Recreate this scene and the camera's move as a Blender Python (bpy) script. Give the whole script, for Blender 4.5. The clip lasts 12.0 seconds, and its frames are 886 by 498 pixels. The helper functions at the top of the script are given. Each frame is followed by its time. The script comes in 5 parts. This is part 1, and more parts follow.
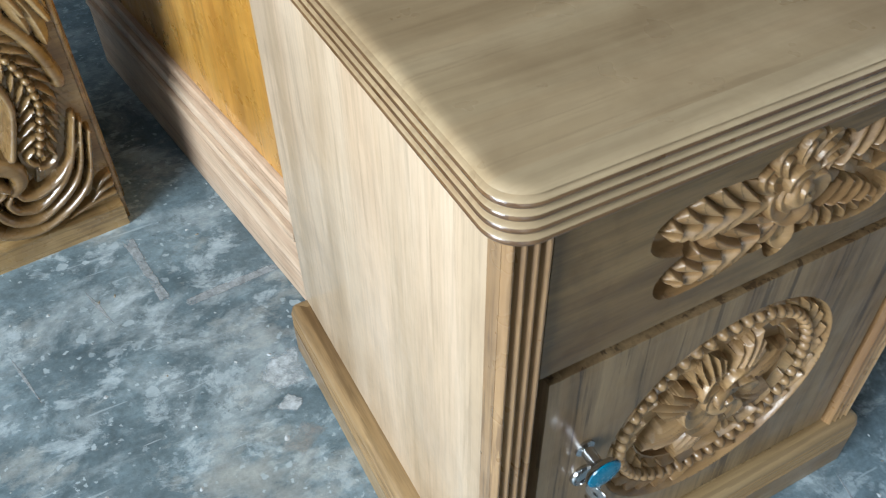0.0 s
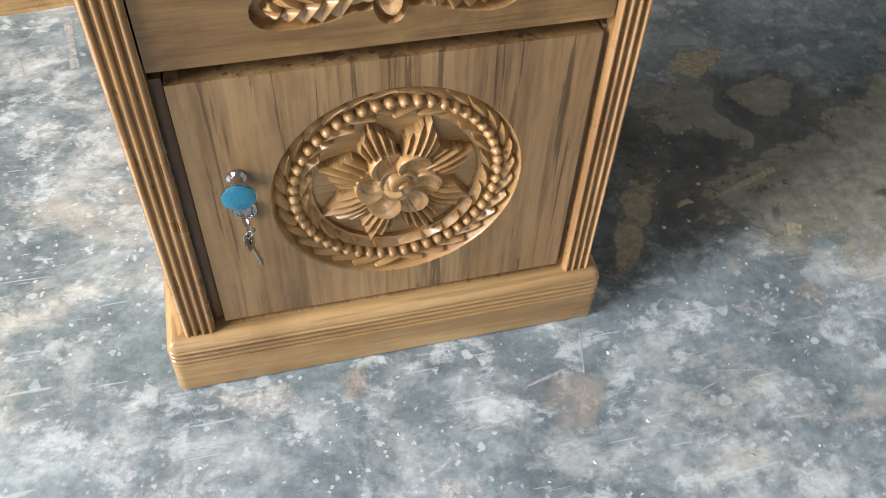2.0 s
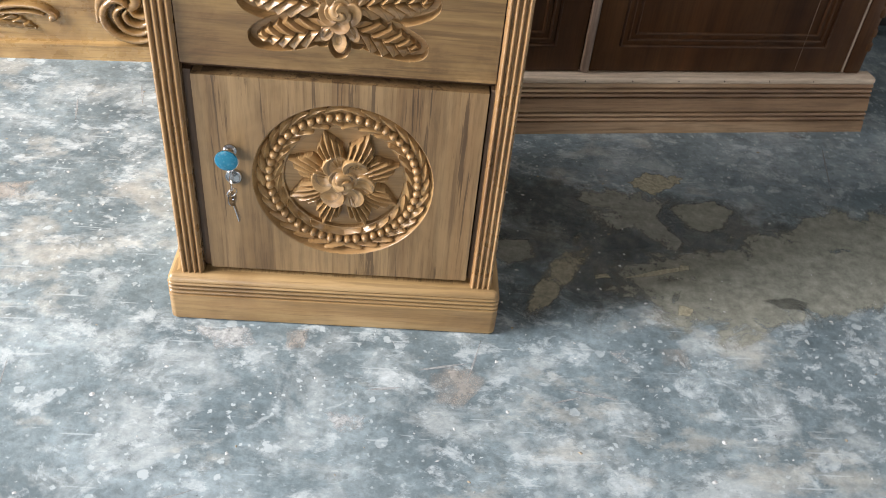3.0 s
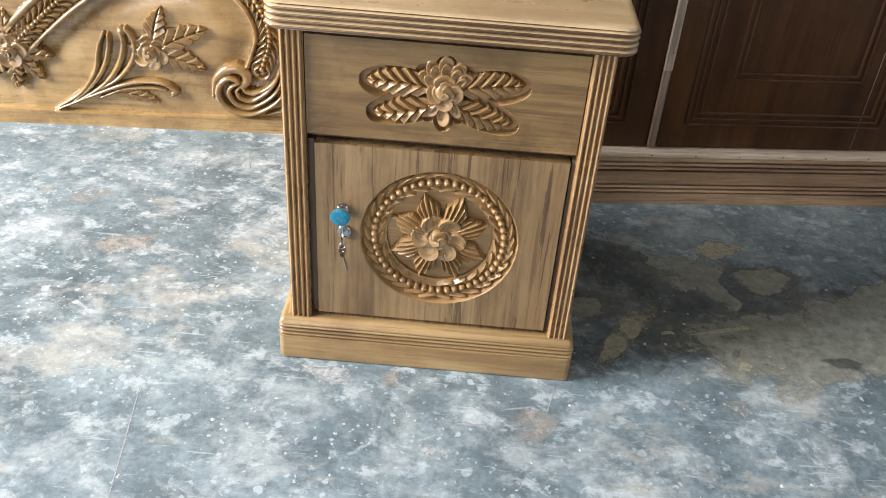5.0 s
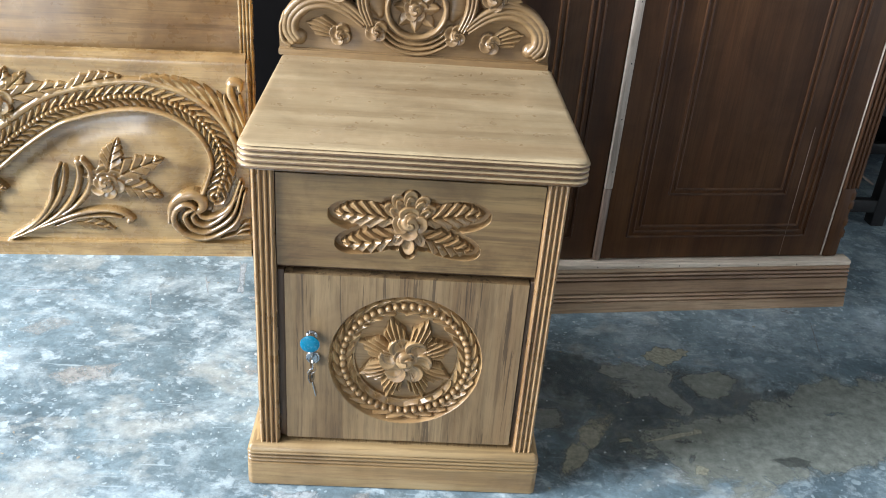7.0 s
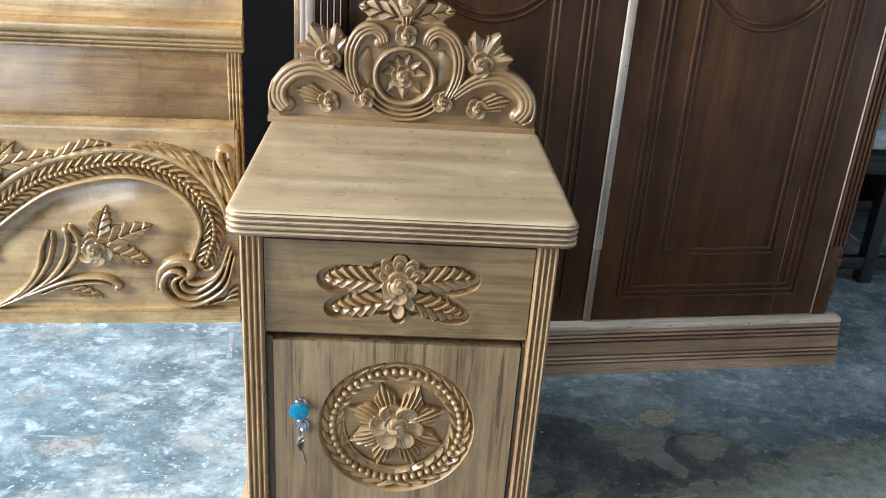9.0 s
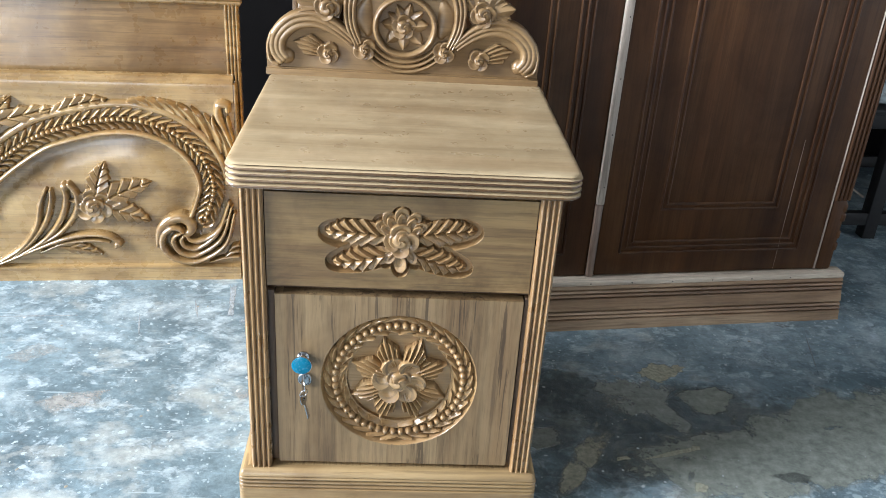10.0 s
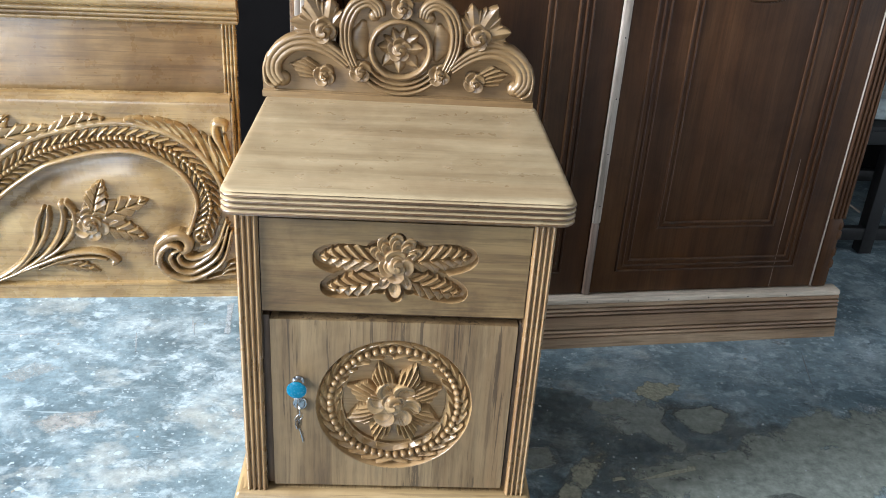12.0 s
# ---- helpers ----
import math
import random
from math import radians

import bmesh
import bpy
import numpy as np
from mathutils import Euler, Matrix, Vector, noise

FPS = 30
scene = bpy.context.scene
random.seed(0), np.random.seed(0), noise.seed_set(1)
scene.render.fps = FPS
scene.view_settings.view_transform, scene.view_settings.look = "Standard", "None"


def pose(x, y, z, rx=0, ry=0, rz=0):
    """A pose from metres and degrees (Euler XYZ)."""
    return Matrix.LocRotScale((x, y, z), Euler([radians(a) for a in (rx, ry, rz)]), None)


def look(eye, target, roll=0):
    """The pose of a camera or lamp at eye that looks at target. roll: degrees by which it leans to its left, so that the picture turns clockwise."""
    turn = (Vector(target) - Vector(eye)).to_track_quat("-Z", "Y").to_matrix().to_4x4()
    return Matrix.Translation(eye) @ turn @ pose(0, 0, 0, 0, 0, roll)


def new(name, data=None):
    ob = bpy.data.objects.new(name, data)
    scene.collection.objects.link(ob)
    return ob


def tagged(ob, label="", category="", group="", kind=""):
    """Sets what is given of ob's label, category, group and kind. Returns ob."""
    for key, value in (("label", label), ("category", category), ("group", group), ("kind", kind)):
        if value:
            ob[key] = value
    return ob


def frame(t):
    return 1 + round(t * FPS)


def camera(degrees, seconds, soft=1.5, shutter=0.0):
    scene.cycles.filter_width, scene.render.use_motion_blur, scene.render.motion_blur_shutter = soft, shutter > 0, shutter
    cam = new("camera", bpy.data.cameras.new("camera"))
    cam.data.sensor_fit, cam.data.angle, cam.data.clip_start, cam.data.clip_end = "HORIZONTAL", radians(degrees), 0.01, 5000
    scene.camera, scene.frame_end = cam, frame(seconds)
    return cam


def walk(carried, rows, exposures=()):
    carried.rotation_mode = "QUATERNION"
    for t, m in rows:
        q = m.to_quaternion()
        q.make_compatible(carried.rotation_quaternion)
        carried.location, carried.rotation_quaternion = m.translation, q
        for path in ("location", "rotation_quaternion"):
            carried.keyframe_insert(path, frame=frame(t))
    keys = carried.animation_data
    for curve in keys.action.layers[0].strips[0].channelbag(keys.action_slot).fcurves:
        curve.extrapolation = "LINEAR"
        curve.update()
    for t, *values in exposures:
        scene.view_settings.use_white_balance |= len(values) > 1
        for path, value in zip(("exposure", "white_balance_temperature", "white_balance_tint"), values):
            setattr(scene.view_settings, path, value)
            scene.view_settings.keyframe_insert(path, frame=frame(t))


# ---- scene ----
# camera: handheld, close round a bedside cabinet
cam = camera(54.0, 12.0, soft=0.7, shutter=0.18)
PATH = [
    (0, (-0.144, -0.251, 0.854), (0.504, 0.987, -0.577), -1.1),
    (0.5, (-0.148, -0.289, 0.831), (0.586, 0.882, -0.614), 2.2),
    (1, (-0.148, -0.323, 0.803), (0.602, 0.801, -0.671), 4.6),
    (1.2, (-0.124, -0.352, 0.788), (0.601, 0.727, -0.732), 8.1),
    (1.5, (-0.047, -0.403, 0.783), (0.598, 0.675, -0.773), 8.2),
    (1.7, (0.019, -0.432, 0.798), (0.575, 0.655, -0.786), 6.4),
    (2, (0.134, -0.548, 0.817), (0.495, 0.706, -0.698), 2.9),
    (2.5, (0.229, -0.725, 0.878), (0.381, 0.728, -0.487), 3.1),
    (3, (0.321, -0.917, 0.908), (0.431, 0.624, -0.363), 6.0),
    (3.2, (0.359, -0.937, 0.918), (0.339, 0.629, -0.327), 5.5),
    (4.8, (0.332, -1.024, 0.96), (0.229, 0.615, -0.18), 4.3),
    (5, (0.277, -1.054, 0.973), (0.245, 0.584, -0.174), 4.3),
    (5.5, (0.248, -1.075, 0.985), (0.277, 0.573, -0.147), 5.6),
    (6, (0.25, -1.086, 0.991), (0.317, 0.585, -0.105), 5.0),
    (6.5, (0.242, -1.083, 1.009), (0.329, 0.631, -0.018), 4.8),
    (7, (0.232, -1.084, 1.025), (0.33, 0.679, 0.086), 4.5),
    (7.5, (0.235, -1.078, 1.041), (0.321, 0.738, 0.205), 4.4),
    (7.7, (0.229, -1.086, 1.045), (0.327, 0.743, 0.243), 4.3),
    (9.3, (0.233, -1.077, 1.021), (0.348, 0.744, 0.203), 3.9),
    (9.5, (0.23, -1.075, 1.018), (0.346, 0.734, 0.174), 3.9),
    (10, (0.231, -1.073, 1.011), (0.348, 0.713, 0.119), 3.8),
    (10.5, (0.231, -1.068, 1.006), (0.349, 0.696, 0.07), 3.9),
    (11, (0.23, -1.062, 1.007), (0.351, 0.691, 0.053), 3.7),
    (11.5, (0.231, -1.059, 1.031), (0.35, 0.702, 0.091), 3.8),
    (12, (0.237, -1.064, 1.039), (0.354, 0.727, 0.157), 3.8),
]
EXPOSURE = [(0.0, -0.40, 5850, 6), (0.5, -0.50, 6250, 12), (1.0, -0.42, 6600, 14), (1.5, -0.14, 7500, 23), (2.0, 0.42, 7350, 20), (2.5, 0.46, 7250, 20), (3.0, 0.54, 7200, 19),
            (5.0, 0.55, 7050, 17), (6.0, 0.57, 6850, 16), (6.5, 0.60, 6600, 14), (7.5, 0.62, 5750, 8), (9.5, 0.62, 5900, 9), (10.5, 0.65, 6100, 11), (11.0, 0.66, 6200, 12), (12.0, 0.64, 5900, 9)]
walk(cam, [(t, look(eye, target, roll)) for t, eye, target, roll in PATH], EXPOSURE)

# daylight: open shutter side of the workshop, sky outside
SUN_EL, SUN_ROT = radians(35), radians(250)
world = bpy.data.worlds.new("sky")
scene.world = world
world.use_nodes = True
wn = world.node_tree
sky = wn.nodes.new("ShaderNodeTexSky")
sky.sky_type = "NISHITA"
sky.sun_disc = False
sky.sun_elevation, sky.sun_rotation = SUN_EL, SUN_ROT
wn.links.new(sky.outputs["Color"], wn.nodes["Background"].inputs["Color"])
wn.nodes["Background"].inputs["Strength"].default_value = 0.12


def window_light(name, eye, target, width, height, watts, colour):
    data = bpy.data.lights.new(name, "AREA")
    data.shape, data.size, data.size_y = "RECTANGLE", width, height
    data.energy, data.color = watts, colour
    ob = new(name, data)
    ob.matrix_world = look(eye, target)
    return ob


window_light("shutter_daylight", (-3.50, -0.78, 2.0), (0.3, 0.1, 0.4), 1.9, 2.0, 405, (0.97, 0.985, 1.0))
window_light("doorway_daylight", (-1.30, -3.6, 1.10), (0.3, 0.2, 0.5), 1.6, 1.9, 33, (0.98, 0.99, 1.0))

# ---- materials ----
def graph(name):
    m = bpy.data.materials.new(name)
    m.use_nodes = True
    nt = m.node_tree
    return m, nt, nt.nodes["Principled BSDF"]


def nd(nt, kind, **kw):
    n = nt.nodes.new(kind)
    for k, v in kw.items():
        n.inputs[k].default_value = v
    return n


def math_node(nt, op, a, b=None):
    n = nt.nodes.new("ShaderNodeMath")
    n.operation = op
    for i, v in enumerate((a, b)):
        if v is None:
            continue
        if isinstance(v, (int, float)):
            n.inputs[i].default_value = v
        else:
            nt.links.new(v, n.inputs[i])
    return n.outputs[0]


def ramp(nt, fac, stops):
    n = nt.nodes.new("ShaderNodeValToRGB")
    el = n.color_ramp.elements
    while len(el) < len(stops):
        el.new(0.5)
    for e, (p, c) in zip(el, stops):
        e.position = p
        e.color = (*c, 1) if len(c) == 3 else c
    nt.links.new(fac, n.inputs[0])
    return n.outputs[0]


def grey(v):
    return (v, v, v)


def mix(nt, fac, a, b, mode="MIX"):
    n = nt.nodes.new("ShaderNodeMix")
    n.data_type, n.blend_type = "RGBA", mode
    for sock, v in ((n.inputs[0], fac), (n.inputs[6], a), (n.inputs[7], b)):
        if isinstance(v, (int, float)):
            sock.default_value = v
        elif isinstance(v, tuple):
            sock.default_value = (*v, 1)
        else:
            nt.links.new(v, sock)
    return n.outputs[2]


def mapped(nt, scale, vary=True, coords="Object"):
    tc = nt.nodes.new("ShaderNodeTexCoord")
    mp = nt.nodes.new("ShaderNodeMapping")
    nt.links.new(tc.outputs[coords], mp.inputs["Vector"])
    mp.inputs["Scale"].default_value = scale
    if vary:
        oi = nt.nodes.new("ShaderNodeObjectInfo")
        r = math_node(nt, "MULTIPLY", oi.outputs["Random"], 13.0)
        cx = nt.nodes.new("ShaderNodeCombineXYZ")
        for i in range(3):
            nt.links.new(r, cx.inputs[i])
        nt.links.new(cx.outputs[0], mp.inputs["Location"])
    return mp.outputs[0], tc.outputs[coords]


def noise_tex(nt, vec, scale, detail=4.0, rough=0.55, dist=0.0):
    n = nd(nt, "ShaderNodeTexNoise", Scale=scale, Detail=detail, Roughness=rough, Distortion=dist)
    nt.links.new(vec, n.inputs["Vector"])
    return n.outputs["Fac"]


def bump(nt, bsdf, height, strength, distance):
    b = nd(nt, "ShaderNodeBump", Strength=strength, Distance=distance)
    nt.links.new(height, b.inputs["Height"])
    nt.links.new(b.outputs[0], bsdf.inputs["Normal"])


def wood(name, dark, mid, light, axis, rough=0.38, coat=0.25, streak=0.5, plank=None, stretch=0.06, stain=0.35, hairs=0.45, boards=0.35, gloss=0.12):
    """Oiled or varnished timber: grain runs along axis; plank = (axis, width) tells glued boards apart."""
    m, nt, bsdf = graph(name)
    sc = [1.0, 1.0, 1.0]
    sc["xyz".index(axis)] = stretch
    vec, raw = mapped(nt, sc)
    if plank:
        sep = nt.nodes.new("ShaderNodeSeparateXYZ")
        nt.links.new(raw, sep.inputs[0])
        cell = math_node(nt, "FLOOR", math_node(nt, "DIVIDE", sep.outputs["xyz".index(plank[0])], plank[1]))
        wn_ = nt.nodes.new("ShaderNodeTexWhiteNoise")
        wn_.noise_dimensions = "1D"
        nt.links.new(cell, wn_.inputs["W"])
        add = nt.nodes.new("ShaderNodeVectorMath")
        add.operation = "MULTIPLY_ADD"
        nt.links.new(wn_.outputs["Color"], add.inputs[0])
        add.inputs[1].default_value = (3.0, 3.0, 3.0)
        nt.links.new(vec, add.inputs[2])
        vec = add.outputs[0]
    figure = noise_tex(nt, vec, 16.0, 5.0, 0.55, 0.8)
    col = ramp(nt, figure, [(0.28, dark), (0.5, mid), (0.72, light)])
    # growth lines
    rings = math_node(nt, "FRACT", math_node(nt, "MULTIPLY", noise_tex(nt, vec, 7.0, 2.0, 0.4, 0.3), 16.0))
    col = mix(nt, 0.22 * streak * 2, col, ramp(nt, rings, [(0.0, grey(0.55)), (0.3, grey(0.95)), (1.0, grey(1.0))]), "MULTIPLY")
    fibre = noise_tex(nt, vec, 210.0, 3.0, 0.7)
    col = mix(nt, streak, col, ramp(nt, fibre, [(0.36, grey(0.42)), (0.55, grey(1.0))]), "MULTIPLY")
    # dark pores and reddish heart streaks
    thin = nt.nodes.new("ShaderNodeVectorMath")
    thin.operation = "MULTIPLY"
    nt.links.new(vec, thin.inputs[0])
    k = [1.0, 1.0, 1.0]
    k["xyz".index(axis)] = 0.45
    thin.inputs[1].default_value = k
    pores = noise_tex(nt, thin.outputs[0], 120.0, 4.0, 0.62, 0.15)
    col = mix(nt, ramp(nt, pores, [(0.59, grey(0.0)), (0.65, grey(min(1.0, streak * 1.0)))]), col, dark, "MIX")
    hair = nt.nodes.new("ShaderNodeVectorMath")
    hair.operation = "MULTIPLY"
    nt.links.new(vec, hair.inputs[0])
    k["xyz".index(axis)] = 0.60
    hair.inputs[1].default_value = k
    lines = noise_tex(nt, hair.outputs[0], 85.0, 6.0, 0.66, 0.35)
    col = mix(nt, ramp(nt, lines, [(0.575, grey(0.0)), (0.61, grey(hairs))]), col, tuple(0.55 * c for c in dark))
    heart = noise_tex(nt, thin.outputs[0], 9.0, 4.0, 0.6, 0.5)
    col = mix(nt, ramp(nt, heart, [(0.53, grey(0.0)), (0.68, grey(stain))]), col, (1.0, 0.78, 0.62), "MULTIPLY")
    blot = noise_tex(nt, raw, 5.5, 6.0, 0.65, 0.4)
    col = mix(nt, stain, col, ramp(nt, blot, [(0.36, (0.42, 0.34, 0.27)), (0.56, (1.0, 1.0, 1.0))]), "MULTIPLY")
    if plank:
        col = mix(nt, boards, col, ramp(nt, wn_.outputs["Value"], [(0.0, (0.50, 0.45, 0.40)), (1.0, (1.0, 1.0, 1.0))]), "MULTIPLY")
    nt.links.new(col, bsdf.inputs["Base Color"])
    nt.links.new(ramp(nt, noise_tex(nt, raw, 30.0, 3.0), [(0.3, grey(rough - 0.08)), (0.7, grey(rough + 0.12))]), bsdf.inputs["Roughness"])
    bsdf.inputs["Coat Weight"].default_value = coat
    bsdf.inputs["Coat Roughness"].default_value = gloss
    bump(nt, bsdf, math_node(nt, "SUBTRACT", fibre, lines), 0.14, 0.0008)
    return m


T_DARK, T_MID, T_LIGHT = (0.185, 0.112, 0.048), (0.362, 0.246, 0.114), (0.488, 0.353, 0.177)
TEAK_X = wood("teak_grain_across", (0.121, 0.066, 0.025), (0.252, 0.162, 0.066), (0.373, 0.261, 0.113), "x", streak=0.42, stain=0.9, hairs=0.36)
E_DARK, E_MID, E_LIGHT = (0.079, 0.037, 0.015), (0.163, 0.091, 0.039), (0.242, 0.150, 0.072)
TEAK_EDGE = wood("dark_teak_edge", E_DARK, E_MID, E_LIGHT, "x", rough=0.30, coat=0.5, stain=0.5)
TEAK_EDGE_SIDE = wood("dark_teak_side_edge", E_DARK, E_MID, E_LIGHT, "y", rough=0.30, coat=0.5, stain=0.4)
TEAK_Y = wood("teak_grain_lengthways", T_DARK, T_MID, T_LIGHT, "y", stain=0.3)
TEAK_BASE = wood("pale_teak_plinth", tuple(0.88 * c for c in T_DARK), tuple(0.88 * c for c in T_MID), tuple(0.88 * c for c in T_LIGHT), "x", streak=0.3, stain=0.5, hairs=0.3)
TEAK_POST = wood("reddish_teak_post", (0.165, 0.086, 0.035), (0.335, 0.202, 0.089), (0.470, 0.310, 0.154), "z", rough=0.30, coat=0.6, streak=0.35)
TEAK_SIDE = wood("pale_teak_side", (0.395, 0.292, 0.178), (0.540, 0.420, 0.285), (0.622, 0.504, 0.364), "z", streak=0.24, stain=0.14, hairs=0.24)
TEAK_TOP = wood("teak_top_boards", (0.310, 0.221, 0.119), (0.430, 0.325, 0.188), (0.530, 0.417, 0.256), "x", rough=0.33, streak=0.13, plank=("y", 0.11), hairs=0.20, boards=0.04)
TEAK_DOOR = wood("teak_door_boards", (0.095, 0.054, 0.025), (0.248, 0.163, 0.078), (0.370, 0.259, 0.134), "z", streak=0.44, plank=("x", 0.078), hairs=0.75, boards=0.42)
TEAK_CARVE = wood("carved_teak", (0.142, 0.083, 0.034), (0.236, 0.148, 0.066), (0.318, 0.212, 0.101), "x", rough=0.36, coat=0.35, streak=0.25, stain=0.35, hairs=0.15)
TEAK_CUT = wood("pale_cut_teak", (0.225, 0.124, 0.048), (0.370, 0.233, 0.102), (0.475, 0.322, 0.158), "x", rough=0.36, coat=0.35, streak=0.3, stain=0.15, hairs=0.2)
BED_WOOD = wood("golden_varnished_teak", (0.17, 0.100, 0.037), (0.335, 0.226, 0.096), (0.455, 0.326, 0.156), "x", rough=0.27, coat=0.7, streak=0.32, stain=0.7, hairs=0.36, gloss=0.20)
BED_CARVE = wood("golden_carved_teak", (0.125, 0.070, 0.024), (0.260, 0.164, 0.064), (0.370, 0.252, 0.112), "x", rough=0.22, coat=1.0, streak=0.25, stain=0.4, hairs=0.15, gloss=0.07)
WARD_DARK = wood("dark_varnished_teak", (0.0294, 0.0108, 0.0039), (0.0597, 0.0255, 0.0093), (0.0908, 0.0424, 0.0164), "z", rough=0.40, coat=0.09, streak=0.3, stain=0.55, hairs=0.2, gloss=0.22)
WARD_PLINTH = wood("brown_plinth_timber", (0.138, 0.081, 0.046), (0.356, 0.236, 0.140), (0.540, 0.397, 0.259), "x", rough=0.42, coat=0.2, streak=0.45, hairs=0.25)
WARD_DARK.node_tree.nodes["Principled BSDF"].inputs["Specular IOR Level"].default_value = 0.22
WARD_STRIP = wood("dusty_strip_timber", (0.29, 0.235, 0.19), (0.40, 0.335, 0.275), (0.50, 0.43, 0.36), "z", rough=0.6, coat=0.0, streak=0.4)
WARD_STAIN = wood("half_stained_strip_timber", (0.10, 0.065, 0.048), (0.20, 0.140, 0.105), (0.36, 0.285, 0.230), "z", rough=0.5, coat=0.1, streak=0.5)
WARD_PALE = wood("pale_dusty_timber", (0.50, 0.41, 0.31), (0.64, 0.545, 0.43), (0.74, 0.645, 0.53), "x", rough=0.6, coat=0.0, streak=0.4)
WARD_SIDE = wood("pale_side_timber", (0.42, 0.29, 0.19), (0.56, 0.42, 0.29), (0.66, 0.52, 0.38), "y", rough=0.45, coat=0.15, streak=0.35)
PLY = wood("yellow_varnished_plywood", (0.40, 0.19, 0.03), (0.56, 0.29, 0.05), (0.64, 0.36, 0.08), "z", rough=0.3, coat=0.5, streak=0.3)
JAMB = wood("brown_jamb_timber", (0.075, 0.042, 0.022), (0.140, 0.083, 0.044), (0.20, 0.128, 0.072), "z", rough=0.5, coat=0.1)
# Inner timber darkened in its colour to stand for shade inside the furniture.
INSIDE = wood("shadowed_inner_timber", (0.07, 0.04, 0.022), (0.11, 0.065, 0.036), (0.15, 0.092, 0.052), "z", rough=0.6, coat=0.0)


def plain(name, colour, rough, metal=0.0, spread=0.12, scale=25.0, coat=0.0):
    m, nt, bsdf = graph(name)
    vec, raw = mapped(nt, (1, 1, 1))
    n = noise_tex(nt, vec, scale, 5.0, 0.6)
    lo, hi = tuple(c * (1 - spread) for c in colour), tuple(min(1, c * (1 + spread)) for c in colour)
    nt.links.new(ramp(nt, n, [(0.3, lo), (0.7, hi)]), bsdf.inputs["Base Color"])
    nt.links.new(ramp(nt, noise_tex(nt, vec, scale * 3, 3.0), [(0.3, grey(max(0.03, rough - 0.06))), (0.7, grey(rough + 0.06))]), bsdf.inputs["Roughness"])
    bsdf.inputs["Metallic"].default_value = metal
    bsdf.inputs["Coat Weight"].default_value = coat
    bump(nt, bsdf, n, 0.08, 0.001)
    return m


CHROME = plain("chromed_metal", (0.50, 0.51, 0.52), 0.16, 1.0, 0.04)
BLUE = plain("blue_plastic_film", (0.002, 0.150, 0.255), 0.25, 0.0, 0.25, 90.0, 0.4)
# Brown headboard panel, darkened further in its colour for the recess's shade.
HEAD_PANEL = wood("brown_varnished_panel", (0.14, 0.080, 0.032), (0.265, 0.168, 0.072), (0.37, 0.255, 0.120), "x", rough=0.30, coat=0.4, streak=0.3, stain=0.6)
BLACK_WOOD = plain("black_painted_timber", (0.010, 0.0095, 0.010), 0.55)
GREY_BOARD = plain("grey_weathered_board", (0.07, 0.07, 0.075), 0.7)
PLASTER = plain("grey_limewashed_plaster", (0.20, 0.198, 0.196), 0.85, 0.0, 0.25, 3.0)
BOUNCE_PLASTER = plain("pale_bounce_plaster", (0.70, 0.70, 0.69), 0.85, 0.0, 0.2, 3.0)
# North wall: deep shade of the gap put into a near-black colour.
DARK_WALL = plain("shade_black_plaster", (0.0055, 0.005, 0.005), 0.9, 0.0, 0.3, 3.0)
TIN = plain("corrugated_tin", (0.20, 0.20, 0.205), 0.5, 0.6)


def film(name, colour, lo, hi, scale, most=0.9):
    """Dried film with a ragged, broken edge: bare floor shows through it."""
    m, nt, bsdf = graph(name)
    _, raw = mapped(nt, (1, 1, 1), vary=False)
    rim = nt.nodes.new("ShaderNodeAttribute")
    rim.attribute_name = "inward"
    grain = math_node(nt, "ADD", math_node(nt, "MULTIPLY", noise_tex(nt, raw, scale, 10.0, 0.74, 0.4), 1.0), math_node(nt, "MULTIPLY", math_node(nt, "SUBTRACT", noise_tex(nt, raw, scale * 0.3, 4.0, 0.6), 0.5), 0.7))
    n = math_node(nt, "ADD", grain, math_node(nt, "MULTIPLY", math_node(nt, "SUBTRACT", rim.outputs["Fac"], 0.70), 0.50))
    nt.links.new(ramp(nt, noise_tex(nt, raw, scale * 2.5, 9.0, 0.74), [(0.32, tuple(c * 0.5 for c in colour)), (0.5, tuple(c * 0.9 for c in colour)), (0.68, tuple(min(1.0, c * 1.35) for c in colour))]), bsdf.inputs["Base Color"])
    nt.links.new(ramp(nt, n, [(lo, grey(0.0)), (hi, grey(most))]), bsdf.inputs["Alpha"])
    bsdf.inputs["Roughness"].default_value = 0.48
    return m


PAINT_FILM = film("broken_white_paint", (0.54, 0.60, 0.63), 0.40, 0.62, 36.0, 0.85)
PAINT_THIN = film("scuffed_white_paint", (0.48, 0.53, 0.55), 0.50, 0.72, 46.0, 0.7)
PAINT_WHITE = plain("dried_white_paint", (0.45, 0.49, 0.51), 0.6, 0.0, 0.15, 60.0)
PALE_CRUMB = plain("pale_plaster_crumb", (0.44, 0.47, 0.47), 0.85, 0.0, 0.35, 60.0)
SCRATCH = film("pale_scratch", (0.42, 0.46, 0.48), 0.14, 0.50, 60.0, 0.55)
CHALK = film("worn_grey_paint_line", (0.40, 0.44, 0.46), 0.40, 0.58, 38.0, 0.65)
OLIVE = film("olive_grime_film", (0.325, 0.350, 0.302), 0.38, 0.54, 16.0, 0.70)
PALE_OLIVE = film("pale_olive_film", (0.345, 0.370, 0.330), 0.40, 0.58, 18.0, 0.60)
# Dark floor film: stain with the cabinet's cast shade mixed into its colour.
STAIN_SHADE = film("dark_stain_and_shade", (0.085, 0.098, 0.092), 0.38, 0.60, 13.0, 0.52)
